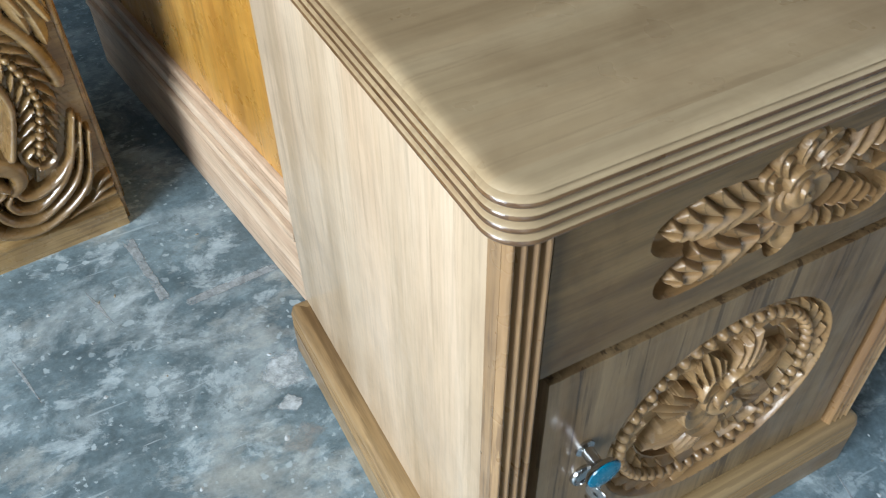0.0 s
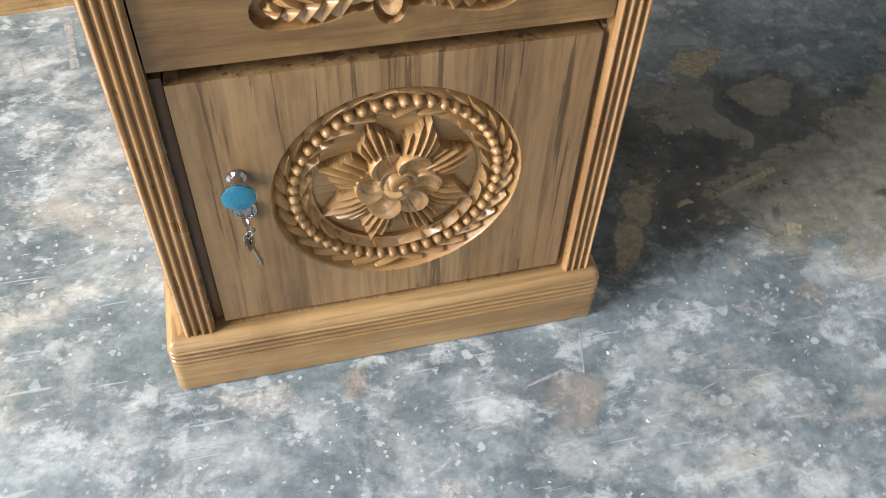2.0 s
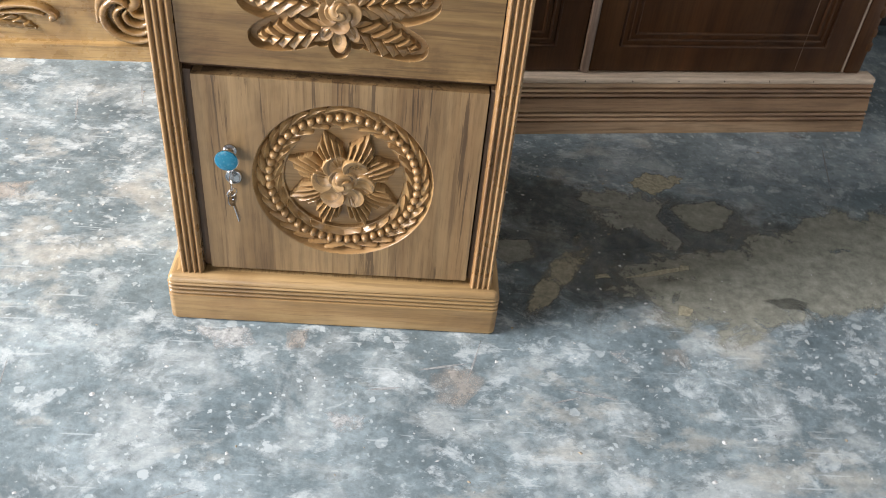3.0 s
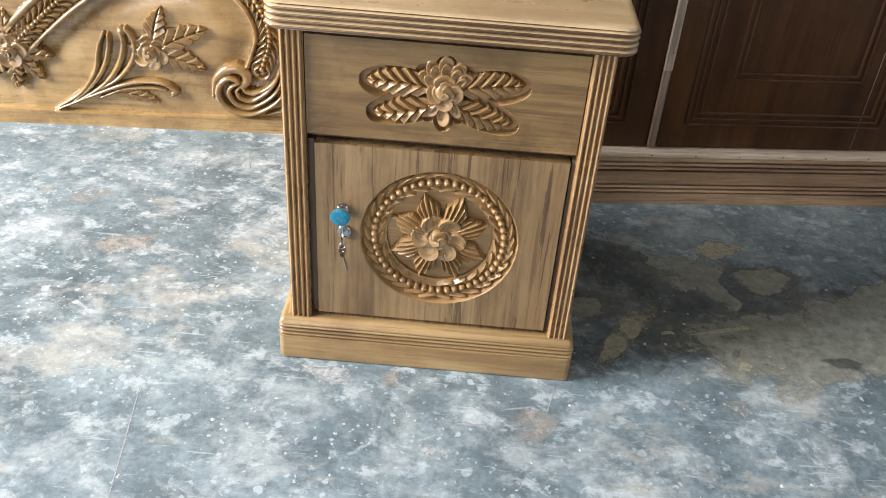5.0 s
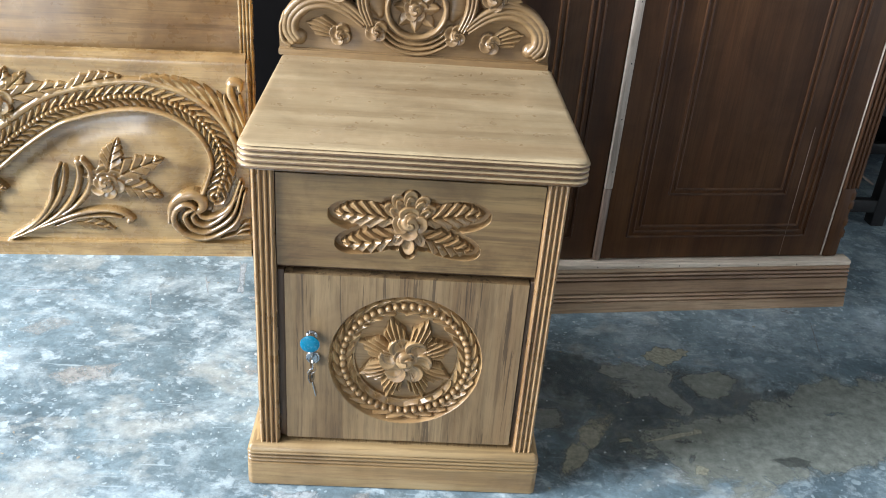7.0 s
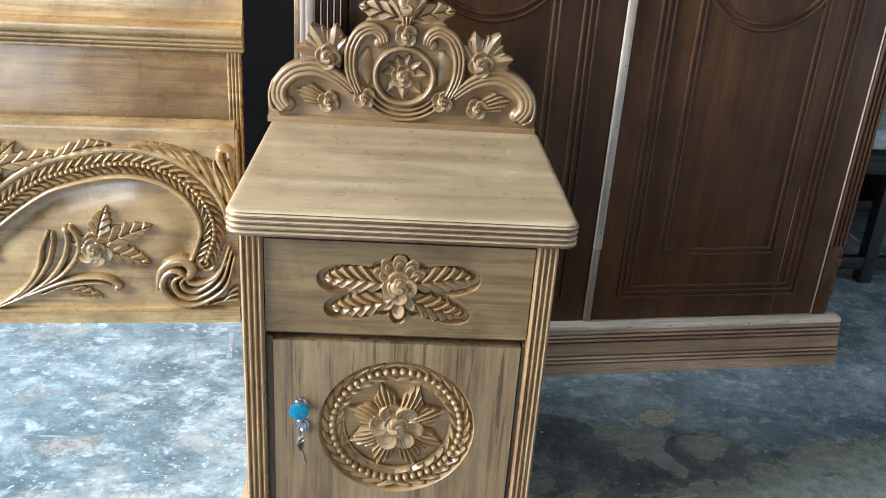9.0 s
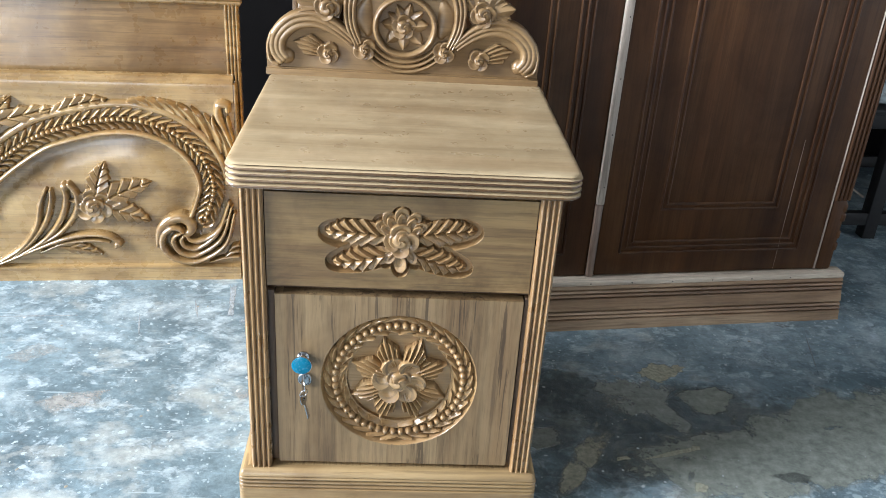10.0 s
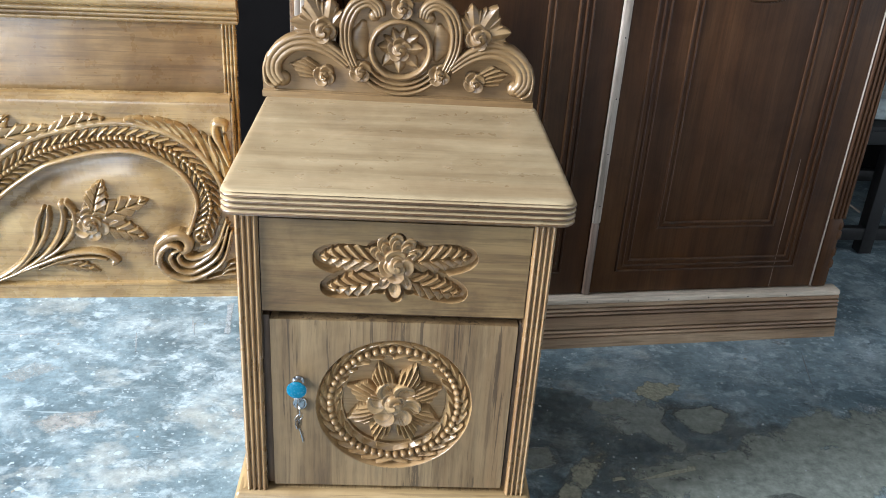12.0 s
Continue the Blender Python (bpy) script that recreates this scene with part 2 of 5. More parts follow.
PALE_DUST = film("pale_dust_film", (0.42, 0.412, 0.385), 0.42, 0.76, 22.0, 0.5)
SAWDUST = film("tan_sawdust_smear", (0.350, 0.345, 0.265), 0.38, 0.62, 26.0, 0.75)
YELLOW = film("yellow_filler_streak", (0.48, 0.47, 0.35), 0.36, 0.52, 60.0, 0.75)
TAN_CHIP = plain("tan_wood_chip", (0.28, 0.25, 0.19), 0.8, 0.0, 0.3, 60.0)
CLOTH = plain("pale_speckled_sheet", (0.33, 0.38, 0.39), 0.7, 0.0, 0.4, 40.0)
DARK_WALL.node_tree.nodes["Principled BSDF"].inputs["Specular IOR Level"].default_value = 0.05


def floor_material():
    """Old concrete: blue-grey skin with hard-edged worn films, tan dust, round paint drops, scuffs and scratches."""
    m, nt, bsdf = graph("stained_concrete")
    _, raw = mapped(nt, (1, 1, 1), vary=False)

    def moved(dx, dy, sx=1.0, sy=1.0, turn=0.0):
        mp = nt.nodes.new("ShaderNodeMapping")
        nt.links.new(raw, mp.inputs["Vector"])
        mp.inputs["Location"].default_value = (dx, dy, 1.7)
        mp.inputs["Rotation"].default_value = (0, 0, radians(turn))
        mp.inputs["Scale"].default_value = (sx, sy, 1.0)
        return mp.outputs[0]

    def times(a, b):
        return mix(nt, 1.0, a, b, "MULTIPLY")

    midn = noise_tex(nt, moved(0, 0), 4.5, 14.0, 0.68)
    fine = noise_tex(nt, moved(3, 1), 60.0, 8.0, 0.78)
    grit = noise_tex(nt, moved(1, 5), 260.0, 3.0, 0.6)
    brush = noise_tex(nt, moved(2, 7, 0.9, 1.9, 12), 26.0, 10.0, 0.74)
    col = ramp(nt, midn, [(0.36, (0.090, 0.120, 0.136)), (0.50, (0.152, 0.194, 0.214)), (0.64, (0.230, 0.277, 0.299))])
    col = mix(nt, 0.70, col, ramp(nt, fine, [(0.38, grey(0.62)), (0.62, grey(1.28))]), "MULTIPLY")
    col = mix(nt, 0.5, col, ramp(nt, brush, [(0.36, grey(0.70)), (0.64, grey(1.25))]), "MULTIPLY")
    # hard-edged films: dark bare patches, pale worn skim, thin chalky dabs
    for dx, dy, sc, lo, wd, amt, c0, c1 in (
            (2.2, 8.8, 8.0, 0.540, 0.04, 0.45, (0.070, 0.094, 0.106), (0.112, 0.142, 0.156)),
            (5.1, 2.6, 6.5, 0.505, 0.09, 0.50, (0.290, 0.318, 0.326), (0.455, 0.480, 0.485)),
            (1.3, 6.1, 19.0, 0.545, 0.05, 0.48, (0.310, 0.350, 0.370), (0.560, 0.595, 0.615)),
            (8.3, 3.4, 24.0, 0.575, 0.025, 0.45, (0.075, 0.098, 0.108), (0.105, 0.132, 0.144))):
        n = noise_tex(nt, moved(dx, dy, 0.95, 1.12, 20), sc, 15.0, 0.70, 0.35)
        col = mix(nt, ramp(nt, n, [(lo, grey(0.0)), (lo + wd, grey(amt)), (lo + 0.12, grey(min(1.0, amt * 1.3)))]), col, ramp(nt, math_node(nt, "ADD", math_node(nt, "MULTIPLY", fine, 0.5), math_node(nt, "MULTIPLY", brush, 0.5)), [(0.40, c0), (0.60, c1)]))
    tan = math_node(nt, "ADD", noise_tex(nt, moved(7.3, 2.1, 0.8, 1.25), 8.0, 14.0, 0.72), math_node(nt, "MULTIPLY", noise_tex(nt, moved(3.3, 9.1), 2.7, 4.0, 0.6), 0.5))
    col = mix(nt, ramp(nt, tan, [(0.800, grey(0.0)), (0.850, grey(0.36)), (0.95, grey(0.70))]), col, ramp(nt, fine, [(0.35, (0.290, 0.280, 0.255)), (0.65, (0.430, 0.412, 0.375))]))
    # paint: round drops, spatter and fine specks, thicker in some places than in others
    gate = ramp(nt, noise_tex(nt, moved(4, 4), 4.0, 8.0, 0.7), [(0.42, grey(0.25)), (0.56, grey(1.0))])
    for sc, lo, hi, wob, pk, c in ((15.0, 0.095, 0.110, 0.35, 0.50, (0.37, 0.41, 0.43)), (38.0, 0.12, 0.16, 0.7, 0.74, (0.38, 0.42, 0.44)), (95.0, 0.17, 0.24, 1.0, 0.82, (0.40, 0.44, 0.46))):
        warp = nt.nodes.new("ShaderNodeVectorMath")
        warp.operation = "MULTIPLY_ADD"
        wv = nd(nt, "ShaderNodeTexNoise", Scale=sc * 2.2, Detail=4.0, Roughness=0.65)
        nt.links.new(raw, wv.inputs["Vector"])
        nt.links.new(wv.outputs["Color"], warp.inputs[0])
        warp.inputs[1].default_value = (wob / sc,) * 3
        nt.links.new(raw, warp.inputs[2])
        vo = nd(nt, "ShaderNodeTexVoronoi", Scale=sc, Randomness=1.0)
        vo.voronoi_dimensions = "2D"
        nt.links.new(warp.outputs[0], vo.inputs["Vector"])
        hue = nt.nodes.new("ShaderNodeSeparateColor")
        nt.links.new(vo.outputs["Color"], hue.inputs[0])
        size = math_node(nt, "DIVIDE", vo.outputs["Distance"], math_node(nt, "ADD", math_node(nt, "MULTIPLY", hue.outputs[1], 0.8), 0.35))
        spot = ramp(nt, size, [(lo, grey(0.9)), (hi, grey(0.0))])
        pick = ramp(nt, hue.outputs[0], [(pk, grey(0.0)), (pk + 0.03, grey(1.0))])
        col = mix(nt, times(times(spot, gate), pick), col, c)
    # small dark pits, hair scratches
    pit = noise_tex(nt, moved(8.1, 3.7, 0.75, 1.3), 70.0, 9.0, 0.82)
    col = mix(nt, ramp(nt, pit, [(0.365, grey(0.6)), (0.390, grey(0.0))]), col, (0.045, 0.056, 0.062))
    for ang, dx in ((35, 0.0), (-62, 3.0), (84, 6.0)):
        sn = noise_tex(nt, moved(dx, dx, 1.0, 16.0, ang), 8.0, 3.0, 0.5)
        col = mix(nt, ramp(nt, sn, [(0.715, grey(0.0)), (0.73, grey(0.5))]), col, (0.40, 0.44, 0.46))
    col = mix(nt, 1.0, col, (1.02, 1.12, 1.16), "MULTIPLY")
    nt.links.new(col, bsdf.inputs["Base Color"])
    nt.links.new(ramp(nt, midn, [(0.35, grey(0.34)), (0.65, grey(0.54))]), bsdf.inputs["Roughness"])
    h = math_node(nt, "ADD", math_node(nt, "ADD", fine, brush), math_node(nt, "MULTIPLY", grit, 0.4))
    bump(nt, bsdf, h, 0.20, 0.002)
    return m


CONCRETE = floor_material()
# ---- mesh helpers ----
def empty(name, m=None):
    ob = new(name)
    ob.empty_display_size = 0.05
    if m is not None:
        ob.matrix_world = m
    return ob


def mesh_of(bm, name, smooth=True):
    bmesh.ops.recalc_face_normals(bm, faces=bm.faces)
    me = bpy.data.meshes.new(name)
    bm.to_mesh(me)
    bm.free()
    if smooth:
        me.polygons.foreach_set("use_smooth", [True] * len(me.polygons))
        me.set_sharp_from_angle(angle=radians(38))
    return me


def part(name, bm, material, parent=None, label="", smooth=True):
    me = bm if isinstance(bm, bpy.types.Mesh) else mesh_of(bm, name, smooth)
    if not me.materials:
        me.materials.append(material)
    ob = new(name, me)
    ob.parent = parent
    if label:
        ob["label"] = label
    return ob


def box(x0, x1, y0, y1, z0, z1, bevel=0.002, bm=None, seg=2):
    bm2 = bmesh.new()
    bmesh.ops.create_cube(bm2, size=1.0)
    for v in bm2.verts:
        v.co = Vector((x0 + (v.co.x + 0.5) * (x1 - x0), y0 + (v.co.y + 0.5) * (y1 - y0), z0 + (v.co.z + 0.5) * (z1 - z0)))
    if bevel > 0:
        bmesh.ops.bevel(bm2, geom=list(bm2.edges), offset=bevel, segments=seg, affect="EDGES", profile=0.5)
    return merge(bm, bm2)


def merge(bm, bm2, m=None):
    if m is not None:
        bmesh.ops.transform(bm2, matrix=m, verts=bm2.verts)
    if bm is None:
        return bm2
    me = bpy.data.meshes.new("tmp")
    bm2.to_mesh(me)
    bm2.free()
    bm.from_mesh(me)
    bpy.data.meshes.remove(me)
    return bm


def ring(x0, x1, y0, y1, r, n=7):
    """Corner-rounded rectangle, counter-clockwise."""
    pts = []
    for cx, cy, a in ((x1 - r, y0 + r, -90), (x1 - r, y1 - r, 0), (x0 + r, y1 - r, 90), (x0 + r, y0 + r, 180)):
        for i in range(n + 1):
            t = radians(a + 90 * i / n)
            pts.append((cx + r * math.cos(t), cy + r * math.sin(t)))
    return pts


def moulded(x0, x1, y0, y1, r, profile, n=7):
    """A slab with a moulded edge: profile is (height, inset) from bottom to top."""
    bm = bmesh.new()
    loops = []
    for z, i in profile:
        loops.append([bm.verts.new((x, y, z)) for x, y in ring(x0 + i, x1 - i, y0 + i, y1 - i, max(0.001, r - i), n)])
    for a, b in zip(loops, loops[1:]):
        for k in range(len(a)):
            bm.faces.new((a[k], a[(k + 1) % len(a)], b[(k + 1) % len(a)], b[k]))
    bm.faces.new(list(reversed(loops[0])))
    bm.faces.new(loops[-1])
    return bm


def reeds(z0, z1, count, depth, inset=0.0, steps=7):
    """Rounded reeds stacked from z0 to z1, as moulding profile."""
    out = []
    h = (z1 - z0) / count
    for i in range(count):
        for k in range(steps + 1):
            t = k / steps
            out.append((z0 + h * (i + 0.04 + 0.92 * t), inset + depth * (1 - math.sin(math.pi * t) ** 0.6)))
    return out


def sweep(profile, length, axis="x"):
    """Extrude a closed profile of (a, b) along an axis; x: a->y b->z, z: a->x b->y."""
    bm = bmesh.new()
    ends = []
    for t in (0, length):
        ends.append([bm.verts.new((t, a, b) if axis == "x" else (a, b, t)) for a, b in profile])
    n = len(profile)
    for k in range(n):
        bm.faces.new((ends[0][k], ends[0][(k + 1) % n], ends[1][(k + 1) % n], ends[1][k]))
    bm.faces.new(ends[0])
    bm.faces.new(list(reversed(ends[1])))
    return bm


def fluted_post(x0, x1, y0, y1, z0, z1, count, depth):
    """Upright post whose front face (y0) carries rounded reeds."""
    pts = []
    w = (x1 - x0) / count
    for i in range(count):
        for k in range(8):
            t = k / 7
            pts.append((x0 + w * (i + 0.05 + 0.9 * t), y0 + depth * (1 - math.sin(math.pi * t) ** 0.8)))
    pts += [(x1, y0 + depth), (x1, y1), (x0, y1), (x0, y0 + depth)]
    bm = sweep(pts, z1 - z0, "z")
    bmesh.ops.translate(bm, vec=(0, 0, z0), verts=bm.verts)
    return bm


def lathe(profile, seg=28):
    """Turn (radius, height) round z."""
    bm = bmesh.new()
    loops = []
    for r, z in profile:
        loops.append([bm.verts.new((r * math.cos(2 * math.pi * k / seg), r * math.sin(2 * math.pi * k / seg), z)) for k in range(seg)])
    for a, b in zip(loops, loops[1:]):
        for k in range(seg):
            bm.faces.new((a[k], a[(k + 1) % seg], b[(k + 1) % seg], b[k]))
    bm.faces.new(list(reversed(loops[0])))
    bm.faces.new(loops[-1])
    return bm


def tube(points, r, seg=8, closed=False):
    bm = bmesh.new()
    loops = []
    n = len(points)
    for i, p in enumerate(points):
        a = Vector(points[(i - 1) % n] if closed or i else points[0])
        b = Vector(points[(i + 1) % n] if closed or i < n - 1 else points[-1])
        q = (b - a).to_track_quat("Z", "Y")
        loops.append([bm.verts.new(Vector(p) + q @ Vector((r * math.cos(2 * math.pi * k / seg), r * math.sin(2 * math.pi * k / seg), 0))) for k in range(seg)])
    for a, b in zip(loops, loops[1:] + (loops[:1] if closed else [])):
        for k in range(seg):
            bm.faces.new((a[k], a[(k + 1) % seg], b[(k + 1) % seg], b[k]))
    if not closed:
        bm.faces.new(list(reversed(loops[0])))
        bm.faces.new(loops[-1])
    return bm


# ---- carving: height fields shaped by chisel-like strokes ----
def spline(ctrl, n=14):
    p = np.array(ctrl, float)
    p = np.vstack([2 * p[0] - p[1], p, 2 * p[-1] - p[-2]])
    out = []
    for i in range(1, len(p) - 2):
        t = np.linspace(0, 1, n, endpoint=False)[:, None]
        a, b, c, d = p[i - 1:i + 3]
        out.append(0.5 * (2 * b + (c - a) * t + (2 * a - 5 * b + 4 * c - d) * t ** 2 + (3 * b - a - 3 * c + d) * t ** 3))
    return np.vstack(out + [p[-2:-1]])


class Relief:
    """Heights over a plate, u across and v up; carving only ever raises (lay) or sinks (sink) it."""

    def __init__(self, u, v, flat=0.0):
        self.u, self.v = np.array(u, float), np.array(v, float)
        self.h = np.full((len(v), len(u)), flat)
        self.inside = np.ones_like(self.h, bool)

    def area(self, u0, u1, v0, v1):
        i0, i1 = np.searchsorted(self.u, (u0, u1))
        j0, j1 = np.searchsorted(self.v, (v0, v1))
        i1, j1 = max(i1, i0), max(j1, j0)
        sl = (slice(j0, j1), slice(i0, i1))
        uu, vv = np.meshgrid(self.u[i0:i1], self.v[j0:j1])
        return sl, uu, vv

    def lay(self, sl, h, mask):
        self.h[sl] = np.where(mask, np.maximum(self.h[sl], h), self.h[sl])
        self.inside[sl] |= mask

    def sink(self, sl, h, mask):
        self.h[sl] = np.where(mask, np.minimum(self.h[sl], h), self.h[sl])

    def leaf(self, u, v, ang, length, width, base, rise, n=5, ser=0.2, bend=0.0, blunt=0.75):
        """A carved leaf: slanting chisel-cut lobes on both sides of a fine midrib, edges cut steeply down."""
        reach = length * 1.25 + width
        sl, x, y = self.area(u - reach, u + reach, v - reach, v + reach)
        c, s = math.cos(radians(ang)), math.sin(radians(ang))
        a = ((x - u) * c + (y - v) * s) / length
        b = -(x - u) * s + (y - v) * c
        b = b - bend * length * (4 * a * (1 - a))
        ac = np.clip(a, 0, 1)
        sweep = max(0.22, 1.15 * width / length)
        saw = np.mod(n * (ac - sweep * (np.abs(b) / width) ** 0.8) + 0.55, 1.0)
        w = width * np.sin(np.pi * ac ** blunt) ** 0.72 * (1 - ser + 1.7 * ser * (1 - saw) * (ac < 0.93)) + 1e-6
        t = np.abs(b) / w
        lobe = np.clip(saw / 0.26, 0, 1) ** 0.8 * (1 - 0.60 * saw)
        h = base + rise * (0.22 + 0.78 * lobe) * (1 - 0.30 * t ** 2) - rise * 0.30 * np.exp(-(b / (0.06 * width)) ** 2)
        self.lay(sl, h, (a > 0) & (a < 1) & (t < 1))

    def frond(self, u, v, ang, length, width, base, rise, fingers=5, bend=0.0):
        """A fan-shaped acanthus leaf: creased fingers side by side, each ending in a point, the middle one longest."""
        sl, x, y = self.area(u - length * 1.1, u + length * 1.1, v - length * 1.1, v + length * 1.1)
        c, s = math.cos(radians(ang)), math.sin(radians(ang))
        a = ((x - u) * c + (y - v) * s) / length
        b = -(x - u) * s + (y - v) * c
        b = b - bend * length * 4 * a * (1 - a)
        ac = np.clip(a, 0, 1)
        q = b / (width * (0.40 + 0.95 * ac - 0.35 * ac ** 2))
        g = (q + 1) / 2 * fingers
        k = np.clip(np.floor(g), 0, fingers - 1)
        f = np.clip(g - k, 0, 1)
        mid = np.abs((k + 0.5) / fingers * 2 - 1)
        point = np.where(q > 0, f, 1 - f) if fingers > 1 else f
        near = np.where(k == (fingers - 1) / 2, np.abs(2 * f - 1), np.clip(point * 1.15, 0, 1))
        tip = (1 - 0.42 * mid ** 1.3) * (1 - 0.20 * near ** 1.3)
        roof = 1 - np.abs(2 * f - 1)
        h = base + rise * (0.50 + 0.50 * roof ** 0.8) * (0.62 + 0.45 * np.sin(math.pi * ac ** 0.75)) * (1 - 0.25 * q ** 2)
        self.lay(sl, h, (a > 0) & (a < tip) & (np.abs(q) < 1))

    def blade(self, u, v, ang, length, width, base, rise, bend=0.0):
        """One chisel-cut pointed leaf with a sharp ridge along its middle."""
        sl, x, y = self.area(u - length * 1.1, u + length * 1.1, v - length * 1.1, v + length * 1.1)
        c, s = math.cos(radians(ang)), math.sin(radians(ang))
        a = ((x - u) * c + (y - v) * s) / length
        b = -(x - u) * s + (y - v) * c - bend * length * 4 * a * (1 - a)
        ac = np.clip(a, 0, 1)
        w = width * (ac + 0.03) ** 0.50 * (1 - ac) ** 0.75 * 2.1 + 1e-6
        q = b / w
        h = base + rise * (1 - 0.62 * np.abs(q)) * (0.55 + 0.45 * ac)
        self.lay(sl, h, (a > 0) & (a < 1) & (np.abs(q) < 1))

    def pocket(self, u, v, ang, length, width, depth, blunt=0.85):
        sl, x, y = self.area(u - length * 1.25, u + length * 1.25, v - length * 1.25, v + length * 1.25)
        c, s = math.cos(radians(ang)), math.sin(radians(ang))
        a = ((x - u) * c + (y - v) * s) / length
        b = -(x - u) * s + (y - v) * c
        ac = np.clip(a, 0, 1)
        w = width * (1 - (2 * ac - 1) ** 2) ** 0.42 + 1e-6
        t = np.abs(b) / w
        self.sink(sl, -depth * np.clip((1 - t) * 5, 0, 1) ** 0.6, (a > 0) & (a < 1) & (t < 1))

    def dome(self, u, v, r, base, rise):
        sl, x, y = self.area(u - r, u + r, v - r, v + r)
        d = ((x - u) ** 2 + (y - v) ** 2) / r ** 2
        self.lay(sl, base + rise * np.sqrt(np.clip(1 - d, 0, 1)), d < 1)

    def cup(self, u, v, ang, dist, long, wide, base, rise, lift=0.2, hollow=0.12):
        """One petal of a rose: a hollowed disc, its outer rim and one side raised over its neighbour."""
        big = dist + max(long, wide)
        sl, x, y = self.area(u - big, u + big, v - big, v + big)
        c, s = math.cos(radians(ang)), math.sin(radians(ang))
        p = ((x - u) * c + (y - v) * s - dist) / long
        q = (-(x - u) * s + (y - v) * c) / wide
        e = np.sqrt(p ** 2 + q ** 2)
        h = base + rise * (0.78 + 0.10 * p + lift * q - hollow * np.exp(-(e / 0.55) ** 2)) * (0.35 + 0.65 * np.clip((1 - e) * 13, 0, 1) ** 0.4)
        self.lay(sl, h, e < 1)

    def rose(self, u, v, r, base, rise, turn=0.0, petals=5, bud=0.46):
        """Open rose: broad cupped petals round a domed bud cut into three turning blades."""
        wide = r * min(0.58, 0.76 * math.sin(math.pi / petals) + 0.06)
        for k in range(petals):
            self.cup(u, v, turn + 360 * k / petals, r - wide * 0.92, wide * 0.92, wide * 1.04, base, rise * (0.66 + 0.05 * (k % 2)), 0.24, 0.24)
        q = bud * r
        sl, x, y = self.area(u - q, u + q, v - q, v + q)
        d = np.hypot(x - u, y - v) / q
        th = np.arctan2(y - v, x - u) / (2 * math.pi)
        cut = np.mod(3 * th + 0.85 * d + turn / 120, 1.0)
        step = 0.50 + 0.50 * np.clip(cut * 1.15, 0, 1) ** 0.7
        self.lay(sl, base + rise * (0.36 + 0.74 * np.clip(1 - d ** 2.6, 0, 1) ** 0.5 * (step * np.clip(d * 2.2, 0, 1) + 0.80 * np.clip(1 - d * 2.2, 0, 1))), d < 1)

    def stroke(self, ctrl, w0, w1, base, rise, mid=None, sharp=0.5, n=14):
        """A rounded ridge along a curve, w0 to w1 wide (half widths), mid in the middle."""
        p = spline(ctrl, n)
        seg = len(p) - 1
        big = max(w0, w1, mid or 0)
        sl, x, y = self.area(p[:, 0].min() - big, p[:, 0].max() + big, p[:, 1].min() - big, p[:, 1].max() + big)
        if x.size == 0:
            return
        best = np.full(x.shape, 1e9)
        par = np.zeros_like(best)
        for i in range(seg):
            d = p[i + 1] - p[i]
            t = np.clip(((x - p[i, 0]) * d[0] + (y - p[i, 1]) * d[1]) / (d @ d + 1e-12), 0, 1)
            e = np.hypot(x - p[i, 0] - t * d[0], y - p[i, 1] - t * d[1])
            m = e < best
            best = np.where(m, e, best)
            par = np.where(m, (i + t) / seg, par)
        w = w0 + (w1 - w0) * par
        if mid:
            w = w + (mid - 0.5 * (w0 + w1)) * 4 * par * (1 - par)
        t = best / np.maximum(w, 1e-5)
        self.lay(sl, base + rise * np.clip(1 - t ** 2, 0, 1) ** sharp, t < 1)

    def flutes(self, ctrl, offs, w, base, rise, taper=0.35, sharp=0.5, lead=1.0):
        """Ridges side by side, running along one curve and closing up towards its end."""
        p = spline(ctrl, 6)
        d = np.gradient(p, axis=0)
        nrm = np.stack([-d[:, 1], d[:, 0]], 1) / (np.hypot(d[:, 0], d[:, 1])[:, None] + 1e-9)
        k = np.linspace(0, 1, len(p))[:, None]
        for o in offs:
            q = p + nrm * o * (1 - (1 - taper) * k) * np.minimum(1.0, lead + (1 - lead) * 2.6 * k)
            self.stroke(q[::3] if len(q) % 3 == 1 else np.vstack([q[::3], q[-1:]]), w * lead, w * (taper + 0.25), base, rise, w * (0.85 if lead < 1 else 0.5 * (1.25 + taper)), sharp=sharp, n=5)

    def laurel(self, u, v, r, count, length, width, base, rise, out):
        """A ring of overlapping laurel leaves that climb both sides and meet at the top."""
        for k in range(count):
            t = 360 * (k + 0.5) / count - 90
            way = 1 if (t + 90) < 180 else -1
            a = t + 90 * way - out * way
            c, s = math.cos(radians(t)), math.sin(radians(t))
            ca, sa = math.cos(radians(a)), math.sin(radians(a))
            self.blade(u + r * c - 0.5 * length * ca, v + r * s - 0.5 * length * sa, a, length, width, base, rise * (0.92 + 0.08 * (k % 3)), -0.05 * way)

    def band(self, ctrl, half, base, rise, count):
        """Ear-of-corn braid: beads down the middle, slanting leaves to both sides."""
        p = spline(ctrl, 12)
        seg = len(p) - 1
        cum = np.r_[0, np.cumsum(np.hypot(*np.diff(p, axis=0).T))]
        sl, x, y = self.area(p[:, 0].min() - half, p[:, 0].max() + half, p[:, 1].min() - half, p[:, 1].max() + half)
        best = np.full(x.shape, 1e9)
        along = np.zeros_like(best)
        side = np.zeros_like(best)
